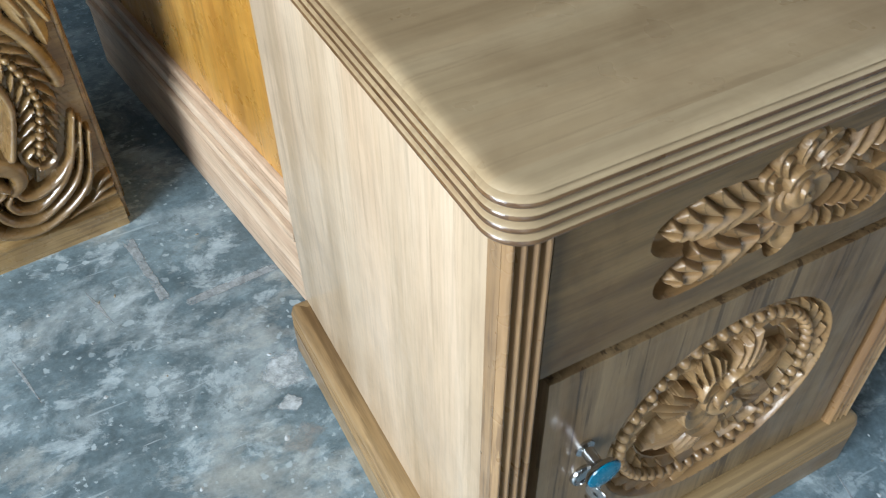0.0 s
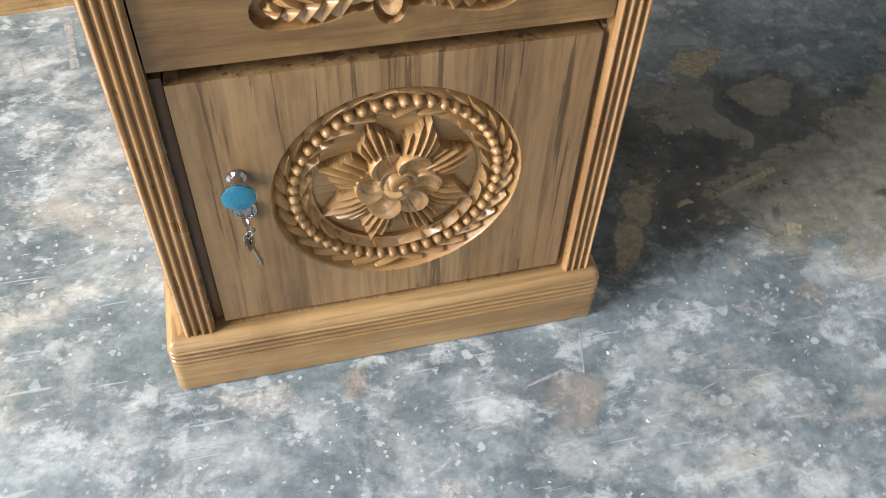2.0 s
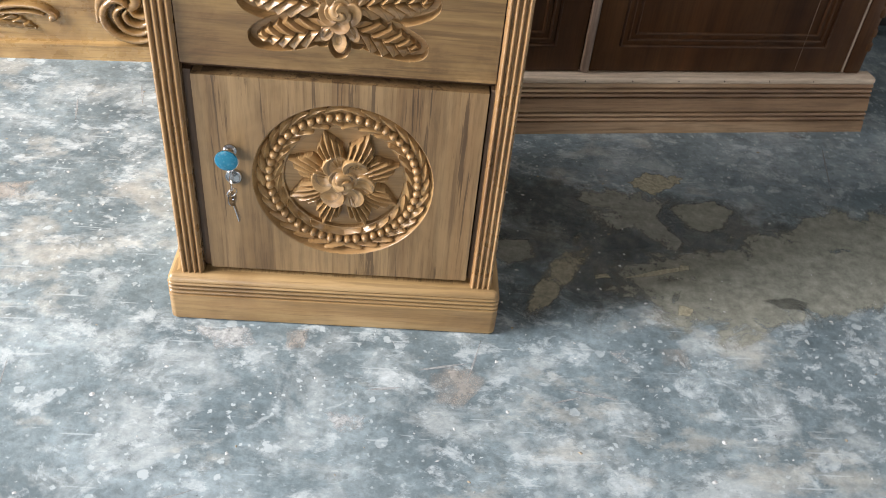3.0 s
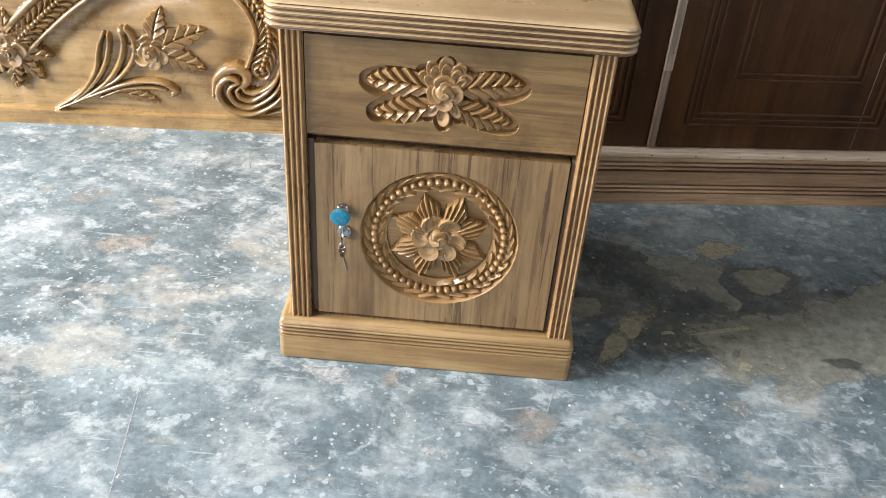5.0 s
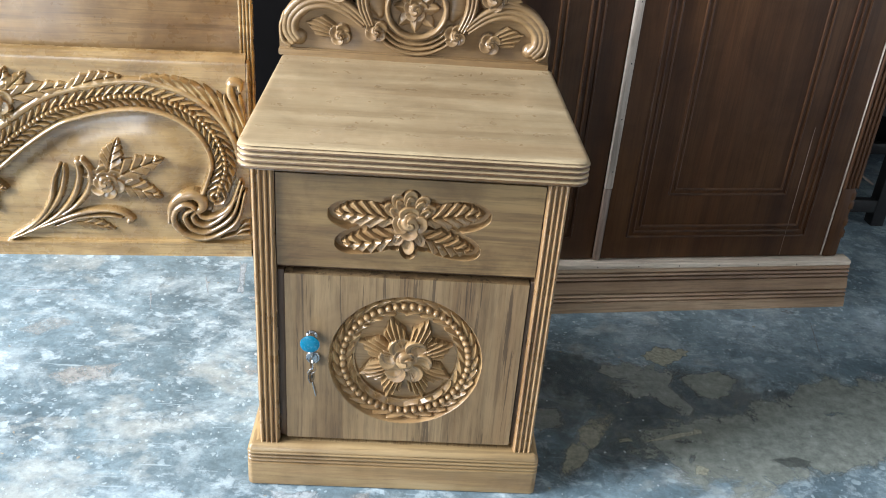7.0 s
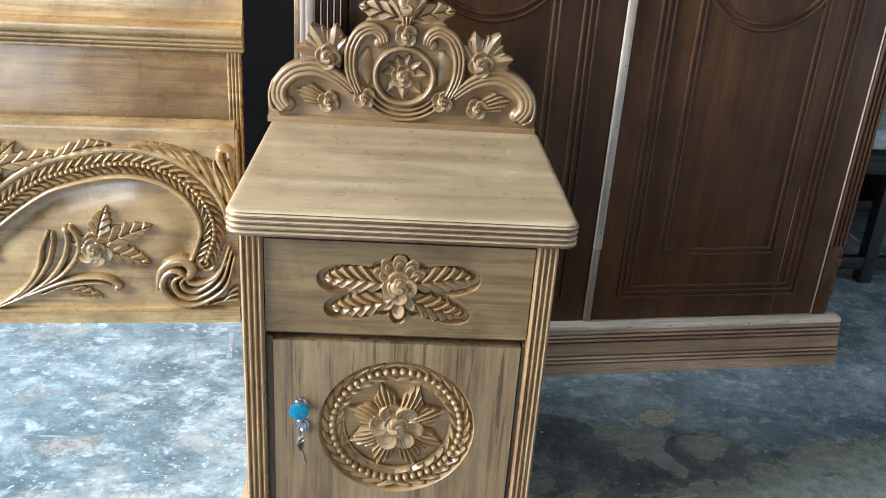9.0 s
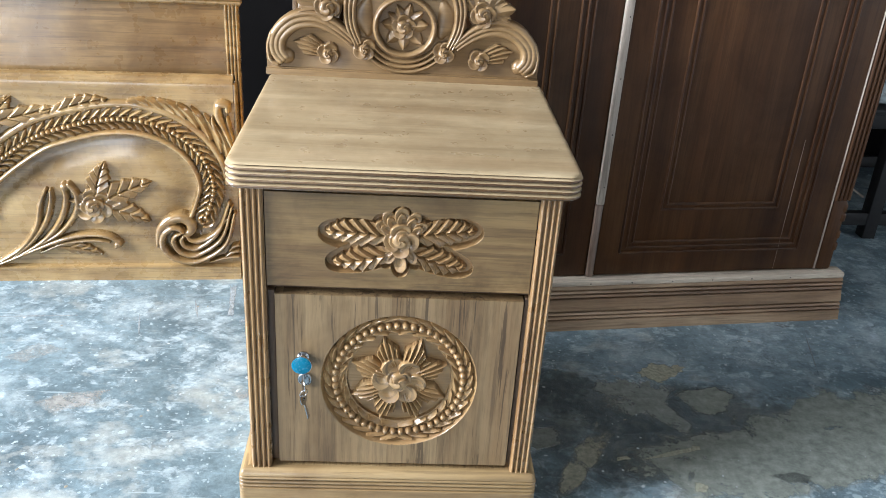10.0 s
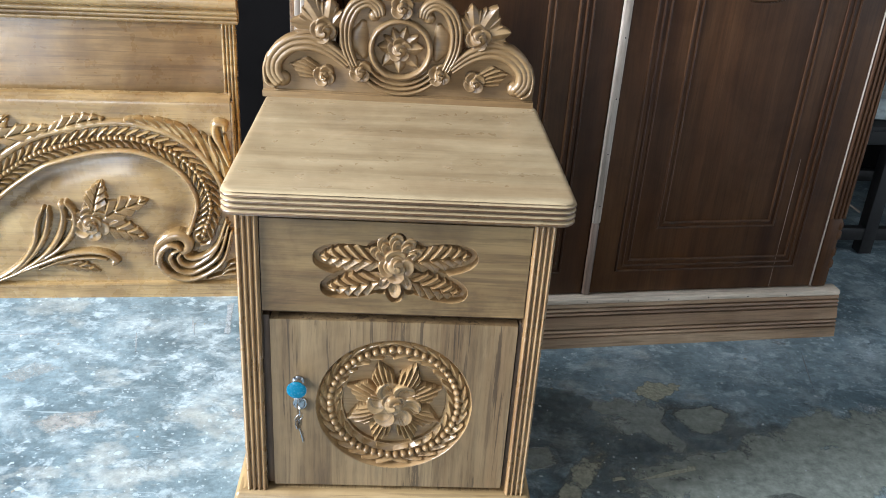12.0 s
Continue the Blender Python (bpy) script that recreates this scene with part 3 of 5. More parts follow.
        for i in range(seg):
            d = p[i + 1] - p[i]
            ln = math.hypot(*d)
            t = np.clip(((x - p[i, 0]) * d[0] + (y - p[i, 1]) * d[1]) / (ln * ln + 1e-12), 0, 1)
            ex, ey = x - p[i, 0] - t * d[0], y - p[i, 1] - t * d[1]
            e = np.hypot(ex, ey)
            m = e < best
            best = np.where(m, e, best)
            along = np.where(m, cum[i] + t * ln, along)
            side = np.where(m, np.sign(d[0] * ey - d[1] * ex), side)
        step = cum[-1] / count
        t = best / half
        out = np.clip((t - 0.24) / 0.76, 0, 1)
        saw = np.mod(along / step - 1.15 * out + 0.5 * (side > 0), 1.0)
        lens = np.clip(1 - np.abs(2 * saw - 1) / (0.96 * (1 - out ** 2.2) ** 0.6 * np.clip(0.35 + out * 2.2, 0, 1) + 1e-6), 0, 1)
        h = base + rise * (0.05 + 0.95 * lens ** 0.55 * (1 - 0.30 * out ** 2))
        self.lay(sl, h, (t < 1) & (t > 0.24))
        self.lay(sl, np.full_like(x, base + rise * 0.40), t <= 0.26)
        beads = int(count * 1.7)
        gap = cum[-1] / beads
        for k in range(beads):
            c = (k + 0.5) * gap
            i = max(1, min(np.searchsorted(cum, c), seg))
            f = (c - cum[i - 1]) / (cum[i] - cum[i - 1] + 1e-9)
            q = p[i - 1] + f * (p[i] - p[i - 1])
            self.dome(q[0], q[1], min(0.25 * half, gap * 0.52), base + rise * 0.35, rise * 0.85)

    def mesh(self, name, front, back, carved=None):
        """Front at y = front - height, closed by rims and a flat back at y = back."""
        nv, nu = self.h.shape
        uu, vv = np.meshgrid(self.u, self.v)
        ins = self.inside
        cell = ins[:-1, :-1] & ins[1:, :-1] & ins[:-1, 1:] & ins[1:, 1:]
        idx = np.arange(nv * nu).reshape(nv, nu)
        f = np.stack([idx[:-1, :-1][cell], idx[:-1, 1:][cell], idx[1:, 1:][cell], idx[1:, :-1][cell]], 1)
        e = np.concatenate([f[:, [0, 1]], f[:, [1, 2]], f[:, [2, 3]], f[:, [3, 0]]])
        key = np.sort(e, 1)
        k1 = key[:, 0].astype(np.int64) * (nv * nu) + key[:, 1]
        uq, first, cnt = np.unique(k1, return_index=True, return_counts=True)
        rim = e[first[cnt == 1]]
        co = np.stack([uu.ravel(), front - self.h.ravel(), vv.ravel()], 1)
        if not ins.all():
            # ease the stepped outline into a smooth one
            for _ in range(4):
                acc, num = np.zeros((nv * nu, 2)), np.zeros(nv * nu)
                for a, b in ((0, 1), (1, 0)):
                    np.add.at(acc, rim[:, a], co[rim[:, b]][:, [0, 2]])
                    np.add.at(num, rim[:, a], 1)
                hit = num > 0
                co[hit, 0] = 0.5 * co[hit, 0] + 0.5 * acc[hit, 0] / num[hit]
                co[hit, 2] = 0.5 * co[hit, 2] + 0.5 * acc[hit, 1] / num[hit]
        rv = np.unique(rim)
        newid = {int(o): nv * nu + i for i, o in enumerate(rv)}
        cb = co[rv].copy()
        cb[:, 1] = back
        side = np.array([(b, a, newid[int(a)], newid[int(b)]) for a, b in rim])
        co = np.vstack([co, cb])
        faces = np.vstack([f, side])
        used = np.unique(faces)
        remap = np.full(len(co), -1)
        remap[used] = np.arange(len(used))
        co, faces = co[used], remap[faces]
        me = bpy.data.meshes.new(name)
        me.vertices.add(len(co))
        me.vertices.foreach_set("co", co.ravel())
        me.loops.add(faces.size)
        me.loops.foreach_set("vertex_index", faces.ravel().astype(np.int32))
        me.polygons.add(len(faces))
        me.polygons.foreach_set("loop_start", np.arange(0, faces.size, 4, dtype=np.int32))
        me.polygons.foreach_set("use_smooth", np.ones(len(faces), bool))
        if carved is not None:
            deep = np.abs(self.h.ravel()) > -carved if carved < 0 else (self.h.ravel() > carved) & (np.tile(self.v[:, None], (1, nu)).ravel() > 0.0405)
            me.polygons.foreach_set("material_index", np.r_[deep[f].any(1), np.zeros(len(side), bool)].astype(np.int32))
        me.update(calc_edges=True)
        me.set_sharp_from_angle(angle=radians(62))
        return me


def steps(*runs):
    """Grid lines: (from, to, spacing) runs joined end to end."""
    out = []
    for a, b, d in runs:
        n = max(1, int(round((b - a) / d)))
        out += list(np.linspace(a, b, n, endpoint=False))
    return out + [runs[-1][1]]

# ---- the workshop shell ----
def structure(name, bm, material, label):
    return tagged(part(name, bm, material, None, "", False), label, name.split("_")[0], "", "structure")


structure("floor", box(-3.7, 3.3, -3.9, 1.72, -0.1, 0.0, 0.0), CONCRETE, "blue-grey concrete workshop floor with paint splashes and sawdust")
bm = box(-3.85, -3.7, -3.9, -1.78, 0.0, 3.8, 0.0)
box(-3.85, -3.7, 0.22, 1.72, 0.0, 3.8, 0.0, bm)
box(-3.85, -3.7, -1.78, 0.22, 3.1, 3.8, 0.0, bm)
structure("wall_west", bm, PLASTER, "grey limewashed wall with a wide shutter opening")
# East wall is unseen; added pale so it reflects fill to the right-hand floor.
structure("wall_east", box(3.3, 3.45, -3.9, 1.72, 0.0, 3.8, 0.0), BOUNCE_PLASTER, "unseen pale wall added to bounce light onto the floor")
structure("wall_north", box(-3.85, 3.45, 1.72, 1.87, 0.0, 3.8, 0.0), DARK_WALL, "plaster wall coloured near black for the shade behind the furniture")
bm = box(-3.85, -2.0, -4.05, -3.9, 0.0, 3.8, 0.0)
box(-0.3, 3.45, -4.05, -3.9, 0.0, 3.8, 0.0, bm)
box(-2.0, -0.3, -4.05, -3.9, 2.3, 3.8, 0.0, bm)
structure("wall_south", bm, PLASTER, "grey limewashed wall with a doorway opening")
structure("ceiling", box(-3.85, 3.45, -4.05, 1.87, 3.8, 3.9, 0.0), TIN, "corrugated tin workshop ceiling")

# ---- bedside cabinet ----
night = tagged(empty("bedside_cabinet", pose(0.24, 0.2, 0)), "oiled teak bedside cabinet with carved drawer, door and crest", "bedside cabinet")
NIGHT = Matrix.Translation((-0.24, -0.2, 0))


def npart(name, bm, material, label="", parent=None, smooth=True):
    ob = part(name, bm, material, parent or night, label, smooth)
    if parent is None:
        ob.matrix_basis = NIGHT
    return ob


# plinth with three reeds and a rounded lip
prof = [(0.0, 0.0025), (0.003, 0.0), (0.046, 0.0), (0.047, 0.0018)] + reeds(0.0475, 0.0695, 3, 0.0044, 0.0) + \
    [(0.0700, 0.0012), (0.0745, 0.0022), (0.0785, 0.0055), (0.0805, 0.0110), (0.0810, 0.018)]
base = npart("plinth", moulded(0.004, 0.475, -0.009, 0.430, 0.010, prof), TEAK_BASE, "pale teak plinth with reeded edge")
base.data.materials.append(TEAK_Y)
for face in base.data.polygons:
    face.material_index = int(abs(face.normal.x) > abs(face.normal.y))

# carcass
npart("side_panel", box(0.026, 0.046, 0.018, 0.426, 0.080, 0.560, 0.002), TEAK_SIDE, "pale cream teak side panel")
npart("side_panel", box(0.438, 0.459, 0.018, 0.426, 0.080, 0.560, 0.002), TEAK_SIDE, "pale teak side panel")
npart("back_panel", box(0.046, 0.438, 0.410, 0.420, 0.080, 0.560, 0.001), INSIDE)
npart("bottom_board", box(0.046, 0.438, 0.022, 0.398, 0.078, 0.086, 0.001), TEAK_X)
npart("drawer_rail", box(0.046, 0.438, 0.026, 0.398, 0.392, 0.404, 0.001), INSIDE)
npart("pilaster", fluted_post(0.024, 0.0555, 0.001, 0.020, 0.080, 0.560, 4, 0.0058), TEAK_POST, "reeded teak corner pilaster")
npart("pilaster", fluted_post(0.4305, 0.461, 0.001, 0.020, 0.080, 0.560, 4, 0.0058), TEAK_POST, "reeded teak corner pilaster")
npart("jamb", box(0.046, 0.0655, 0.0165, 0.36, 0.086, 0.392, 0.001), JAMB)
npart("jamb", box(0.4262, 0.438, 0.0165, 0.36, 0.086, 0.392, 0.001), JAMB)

# top with a four-reed edge
prof = [(0.5590, 0.0070), (0.5600, 0.0048)] + reeds(0.5605, 0.5925, 4, 0.0050, 0.0) + [(0.5938, 0.0024), (0.5955, 0.0042), (0.5964, 0.0075), (0.5966, 0.012)]
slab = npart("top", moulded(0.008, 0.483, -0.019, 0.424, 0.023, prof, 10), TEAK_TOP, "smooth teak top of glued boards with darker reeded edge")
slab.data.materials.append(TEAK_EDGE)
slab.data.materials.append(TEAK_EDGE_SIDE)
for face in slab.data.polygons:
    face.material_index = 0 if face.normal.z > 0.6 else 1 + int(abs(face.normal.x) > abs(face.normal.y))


def drawer_front():
    cu, cv = 0.2435, 0.4845
    r = Relief(steps((0.0572, 0.125, 0.006), (0.125, 0.363, 0.0007), (0.363, 0.4290, 0.006)), steps((0.4055, 0.416, 0.003), (0.416, 0.540, 0.0007), (0.540, 0.5485, 0.003)))
    # root, angle, length, half width, droop
    leaves = ((0.224, 0.4870, 177, 0.087, 0.0205, -0.03), (0.262, 0.4880, 7, 0.087, 0.0205, 0.03), (0.232, 0.4640, 193, 0.087, 0.0185, 0.05), (0.255, 0.4660, -17, 0.086, 0.0185, -0.05))
    for u, v, a, ln, w, b in leaves:
        c, s = math.cos(radians(a)), math.sin(radians(a))
        r.pocket(u - 0.008 * c, v - 0.008 * s, a, ln + 0.0165, w + 0.0042, 0.0105)
    for a in (140, 90, 40):
        r.pocket(cu, cv, a, 0.049, 0.017, 0.0095)
    for a, ln in ((-60, 0.052), (-90, 0.060), (-120, 0.052)):
        r.pocket(cu, cv, a, ln, 0.015, 0.0095)
    for u, v, a, ln, w, b in leaves:
        r.leaf(u, v, a, ln, w, -0.0102, 0.0160, 5.7, 0.16, b, 0.80)
    for a, ln, w in ((146, 0.022, 0.0085), (34, 0.022, 0.0085), (120, 0.026, 0.0100), (60, 0.026, 0.0100), (90, 0.0285, 0.0105)):
        r.cup(cu, cv, a, 0.0200 + ln * 0.5, ln * 0.52, w, -0.0075, 0.0105 + 0.0015 * (a == 90), 0.14, 0.26)
        r.cup(cu, cv, a, 0.0165 + ln * 0.4, ln * 0.40, w * 0.62, -0.0060, 0.0100, 0.20, 0.20)
    # three-lobed calyx below
    for a, d, ln, w in ((-62, 0.0310, 0.0125, 0.0082), (-118, 0.0310, 0.0125, 0.0082), (-90, 0.0385, 0.0135, 0.0090)):
        r.cup(cu, cv, a, d, ln, w, -0.0075, 0.0102 + 0.0016 * (a == -90), 0.16, 0.22)
    # rose: hood, two wrapping side petals, lip, bud
    for a, d, ln, w, h in ((200, 0.0140, 0.0115, 0.0150, 0.0095), (-18, 0.0140, 0.0120, 0.0155, 0.0095), (95, 0.0125, 0.0115, 0.0150, 0.0108), (-92, 0.0170, 0.0115, 0.0135, 0.0104)):
        r.cup(cu, cv, a, d, ln, w, -0.0045, h, 0.16, 0.32)
    r.rose(cu - 0.001, cv - 0.001, 0.0165, -0.0015, 0.0092, 70, 3, 0.72)
    r.h[:] *= 1.22
    return r.mesh("drawer_front", 0.0065, 0.026, -0.0006)


dm = drawer_front()
dm.materials.append(TEAK_X)
dm.materials.append(TEAK_CUT)
drawer = npart("drawer", dm, TEAK_X, "teak drawer front carved with a rose and four leaves")
bm = box(0.066, 0.420, 0.024, 0.36, 0.410, 0.546, 0.001)
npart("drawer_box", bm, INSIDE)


def door_front():
    cu, cv = 0.2490, 0.2430
    r = Relief(steps((0.0670, 0.128, 0.002), (0.128, 0.370, 0.0007), (0.370, 0.4235, 0.002)), steps((0.0895, 0.122, 0.006), (0.122, 0.364, 0.0007), (0.364, 0.380, 0.004), (0.380, 0.3905, 0.0012)))
    sl, x, y = r.area(cu - 0.118, cu + 0.118, cv - 0.118, cv + 0.118)
    d = np.hypot(x - cu, y - cv)
    r.sink(sl, -0.0105 * np.clip((0.1172 - d) / 0.0050, 0, 1) ** 0.8, d < 0.1172)
    r.sink(sl, np.full_like(d, -0.0150), d < 0.0785)
    r.laurel(cu, cv, 0.1070, 30, 0.0300, 0.0056, -0.0105, 0.0100, 15)
    r.laurel(cu, cv, 0.0852, 24, 0.0310, 0.0062, -0.0140, 0.0122, -15)
    for k in range(50):
        a = 2 * math.pi * k / 50
        r.dome(cu + 0.0966 * math.cos(a), cv + 0.0966 * math.sin(a), 0.0054, -0.0082, 0.0078)
    for i, a in enumerate((109, 66, 22, -24, -67, -111, -158, 157)):
        c, s = math.cos(radians(a)), math.sin(radians(a))
        r.frond(cu + 0.022 * c, cv + 0.022 * s, a, 0.0560, 0.0218, -0.0150, 0.0150 + 0.0010 * (i % 2), 5, 0.03 * (-1) ** i)
    for a in (352, 55, 112, 172, 236, 296):
        r.cup(cu, cv + 0.002, a, 0.0262, 0.0158, 0.0180, -0.0115, 0.0138 + 0.0016 * (a % 8 > 3), 0.26, 0.30)
    r.rose(cu - 0.001, cv + 0.003, 0.0205, -0.0070, 0.0125, 19, 3, 0.74)
    r.h[:] *= 1.16
    # top edge planed by hand, a little ragged
    full, x, y = r.area(-9, 9, -9, 9)
    rag = 0.0006 * np.abs(np.sin(x * 83) * np.sin(x * 37 + 1.3) + 0.3 * np.sin(x * 211))
    r.h[:] -= rag * np.clip((y - 0.3820) / 0.0085, 0, 1)
    return r.mesh("door", 0.0075, 0.030, -0.0012)


om = door_front()
om.materials.append(TEAK_DOOR)
om.materials.append(TEAK_CUT)
door = npart("door", om, TEAK_DOOR, "teak door of glued boards carved with a beaded rose medallion")
# round pull with its blue protective film
pull = part("knob", lathe([(0.0085, 0.0), (0.0085, 0.002), (0.0055, 0.004), (0.0052, 0.016), (0.0085, 0.019), (0.0136, 0.0212), (0.0149, 0.0235), (0.0149, 0.0252)]), CHROME, door, "chromed round knob")
pull.matrix_basis = pose(0.1065, 0.0072, 0.287, 90, 0, 0)
film = part("knob_film", lathe([(0.0143, 0.0254), (0.0140, 0.0264), (0.0118, 0.0272), (0.007, 0.0276), (0.002, 0.0277)]), BLUE, pull, "blue protective plastic film")
lock = part("lock", lathe([(0.0105, -0.002), (0.0112, 0.0), (0.0112, 0.0025), (0.0100, 0.0042), (0.0088, 0.0044), (0.0086, 0.0030), (0.0030, 0.0030)]), CHROME, door, "chromed cam lock")
lock.matrix_basis = pose(0.1085, 0.0072, 0.2475, 90, 0, 0)


def key(parent, m, label):
    """Flat key: pierced round bow, shank and cut bit."""
    bm = lathe([(0.0028, -0.0010), (0.0090, -0.0010), (0.0098, 0.0), (0.0090, 0.0010), (0.0028, 0.0010), (0.0028, -0.0010)])
    bmesh.ops.rotate(bm, cent=(0, 0, 0), matrix=Matrix.Rotation(radians(90), 3, "X"), verts=bm.verts)
    box(-0.0024, 0.0024, -0.0009, 0.0009, -0.036, -0.008, 0.0004, bm, 1)
    for k in range(4):
        box(0.0018, 0.0040 - 0.0007 * (k % 2), -0.0007, 0.0007, -0.034 + 0.0045 * k, -0.0318 + 0.0045 * k, 0.0, bm)
    ob = part("key", bm, CHROME, parent, label)
    ob.matrix_basis = m
    return ob


# in lock space: z out of the door, y up
key(lock, pose(0.0, 0.0, 0.020, 90, 0, 0) @ pose(0, 0, 0, 0, 0, 70), "steel key standing in the lock")
key(lock, pose(-0.001, -0.0260, 0.016, 0, 0, 0) @ pose(0, 0, 0, -90, 8, 12) @ pose(0, 0, 0, 0, 0, 62), "steel spare key hanging from a ring")
rg = part("key_ring", tube([(0.0065 * math.cos(a), 0.0082 * math.sin(a), 0) for a in np.linspace(0, 2 * math.pi, 22)[:-1]], 0.0009, 6, True), CHROME, lock, "thin steel ring")
rg.matrix_basis = pose(0.0, -0.0135, 0.019, 20, 35, 0)


def backboard():
    """Carved crest: scrolls to both sides of a rose medallion under a flower crown."""
    r = Relief(steps((-0.240, 0.240, 0.00085)), steps((0.0, 0.242, 0.00085)), -0.004)
    r.inside[:] = False
    full, x, y = r.area(-1, 1, -1, 1)
    ax = np.abs(x)
    body = (ax < 0.2335) & (y < 0.040)
    body |= (((ax - 0.158) / 0.0765) ** 2 + ((y - 0.034) / 0.079) ** 2 < 1) & (y >= 0.0)
    body |= np.abs(x / 0.1045) ** 2.6 + np.abs((y - 0.095) / 0.090) ** 2.6 < 1
    body |= (ax < 0.120) & (y < 0.085)
    body |= ((ax - 0.130) ** 2 + (y - 0.116) ** 2 < 0.024 ** 2)
    body |= (ax < 0.020) & (y < 0.205)
    dish = np.exp(-(((ax - 0.150) / 0.050) ** 2 + ((y - 0.040) / 0.030) ** 2))
    r.lay(full, 0.0016 - 0.0040 * dish, body)
    for s in (-1, 1):
        def m(p, s=s):
            return [(s * a, b) for a, b in p]

        def way(a, s=s):
            return a if s > 0 else 180 - a
        # fan of broad notched leaves over the side rose
        for a, ln, w in ((128, 0.048, 0.0100), (-6, 0.050, 0.0105), (16, 0.060, 0.0150), (101, 0.060, 0.0150), (61, 0.066, 0.0160)):
            r.blade(s * 0.128, 0.114, way(a - 15), ln * 0.84, w * 0.85, 0.000, 0.0078)
            r.blade(s * 0.128, 0.114, way(a + 15), ln * 0.84, w * 0.85, 0.000, 0.0078)
            r.blade(s * 0.128, 0.114, way(a), ln, w * 1.12, 0.001, 0.0098, 0.03 * s)
        # crown leaves
        r.leaf(s * 0.004, 0.186, way(13), 0.080, 0.0165, 0.000, 0.0105, 3.4, 0.14, 0.05 * s, 1.1)
        r.blade(s * 0.012, 0.177, way(3), 0.058, 0.0110, 0.000, 0.0085, 0.08 * s)
        # inner C scroll beside the medallion, its curl rolled in
        r.flutes(m([(0.078, 0.060), (0.091, 0.092), (0.092, 0.130), (0.078, 0.159), (0.056, 0.169), (0.040, 0.160), (0.036, 0.148)]), [0.0088 * k for k in (-1, 0, 1)], 0.0056, 0.001, 0.0095, 0.55, sharp=0.32, lead=0.55)
        r.dome(s * 0.046, 0.146, 0.0100, 0.002, 0.0080)
        r.stroke(m([(0.062, 0.078), (0.070, 0.104), (0.064, 0.132)]), 0.007, 0.007, 0.000, 0.0048, 0.0170, 0.6)
        # outer sweeping scroll
        r.flutes(m([(0.088, 0.062), (0.116, 0.084), (0.152, 0.097), (0.188, 0.090), (0.212, 0.066), (0.214, 0.042), (0.204, 0.028)]), [0.0100 * k for k in (-1.15, 0, 1.15)], 0.0080, 0.001, 0.0095, 0.55, sharp=0.32, lead=0.45)
        r.stroke(m([(0.224, 0.070), (0.2295, 0.048), (0.226, 0.026), (0.214, 0.018)]), 0.004, 0.0045, 0.002, 0.008)
        r.dome(s * 0.200, 0.0315, 0.0135, 0.001, 0.0078)
        # low rose with its leaf
        r.frond(s * 0.134, 0.042, way(16), 0.056, 0.0235, -0.001, 0.0085, 5, 0.04 * s)
        r.rose(s * 0.129, 0.040, 0.0195, 0.001, 0.0118, 30 * s, 4)
        r.rose(s * 0.0675, 0.051, 0.0205, 0.002, 0.0125, 55 * s, 4)
        r.rose(s * 0.130, 0.118, 0.0225, 0.003, 0.0130, 10 * s, 4, 0.60)
    # arcs under the medallion
    for rad in (0.0605, 0.0690, 0.0775):
        r.stroke([(rad * 1.06 * math.cos(t), 0.092 + rad * math.sin(t)) for t in np.radians(np.linspace(-148, -32, 9))], 0.0030, 0.0030, 0.000, 0.0080, 0.0046)
    # medallion ring and flower
    sl, x, y = r.area(-0.062, 0.062, 0.030, 0.15)
    d = np.hypot(x / 1.05, y - 0.091)
    r.lay(sl, 0.003 + 0.0085 * np.sqrt(np.clip(1 - ((d - 0.0475) / 0.0046) ** 2, 0, 1)), np.abs(d - 0.0475) < 0.0046)
    r.h[sl] = np.where(d < 0.0429, -0.0015, r.h[sl])
    for a, ln, w in ((78, 0.034, 0.0100), (112, 0.033, 0.0100), (8, 0.034, 0.0125), (-42, 0.035, 0.0130), (-92, 0.033, 0.0115), (-138, 0.035, 0.0125), (172, 0.034, 0.0120), (142, 0.032, 0.0085), (42, 0.034, 0.0110)):
        c, s = math.cos(radians(a)), math.sin(radians(a))
        r.blade(0.004 * c, 0.090 + 0.004 * s, a, ln + 0.002, w * 1.0, -0.0015, 0.0085 + 0.0008 * (a % 3))
    r.rose(-0.002, 0.090, 0.0215, 0.000, 0.0105, 15, 5, 0.56)
    r.rose(0.0, 0.1610, 0.0205, 0.003, 0.0135, 40, 4)
    # tulip crown: two spread petals behind a domed bud, a little calyx
    for s in (-1, 1):
        r.frond(s * 0.004, 0.187, 90 - 34 * s, 0.056, 0.0175, 0.002, 0.0105, 2, 0.12 * s)
    r.frond(0.0, 0.170, 90, 0.032, 0.0115, 0.004, 0.0080, 3)
    r.rose(0.001, 0.2110, 0.0225, 0.003, 0.0120, 95, 3, 0.80)
    # foot rail
    sl, x, y = r.area(-0.2345, 0.2345, 0.0, 0.0125)
    r.h[sl] = np.where(y < 0.0105, 0.0070, 0.0035)
    r.inside[sl] = True
    r.h[:] = np.where(r.h > 0, r.h * 1.45, r.h)
    return r.mesh("backboard", 0.004, 0.016)


crest = npart("backboard", backboard(), TEAK_CARVE, "carved teak crest board with roses, leaves and scrolls")
crest.matrix_basis = NIGHT @ pose(0.2390, 0.4085, 0.5966)

# ---- bed boards standing against each other ----
BED = pose(-0.123, 0.7645, 0, 0, 0, 4.9)
HALF = 0.62


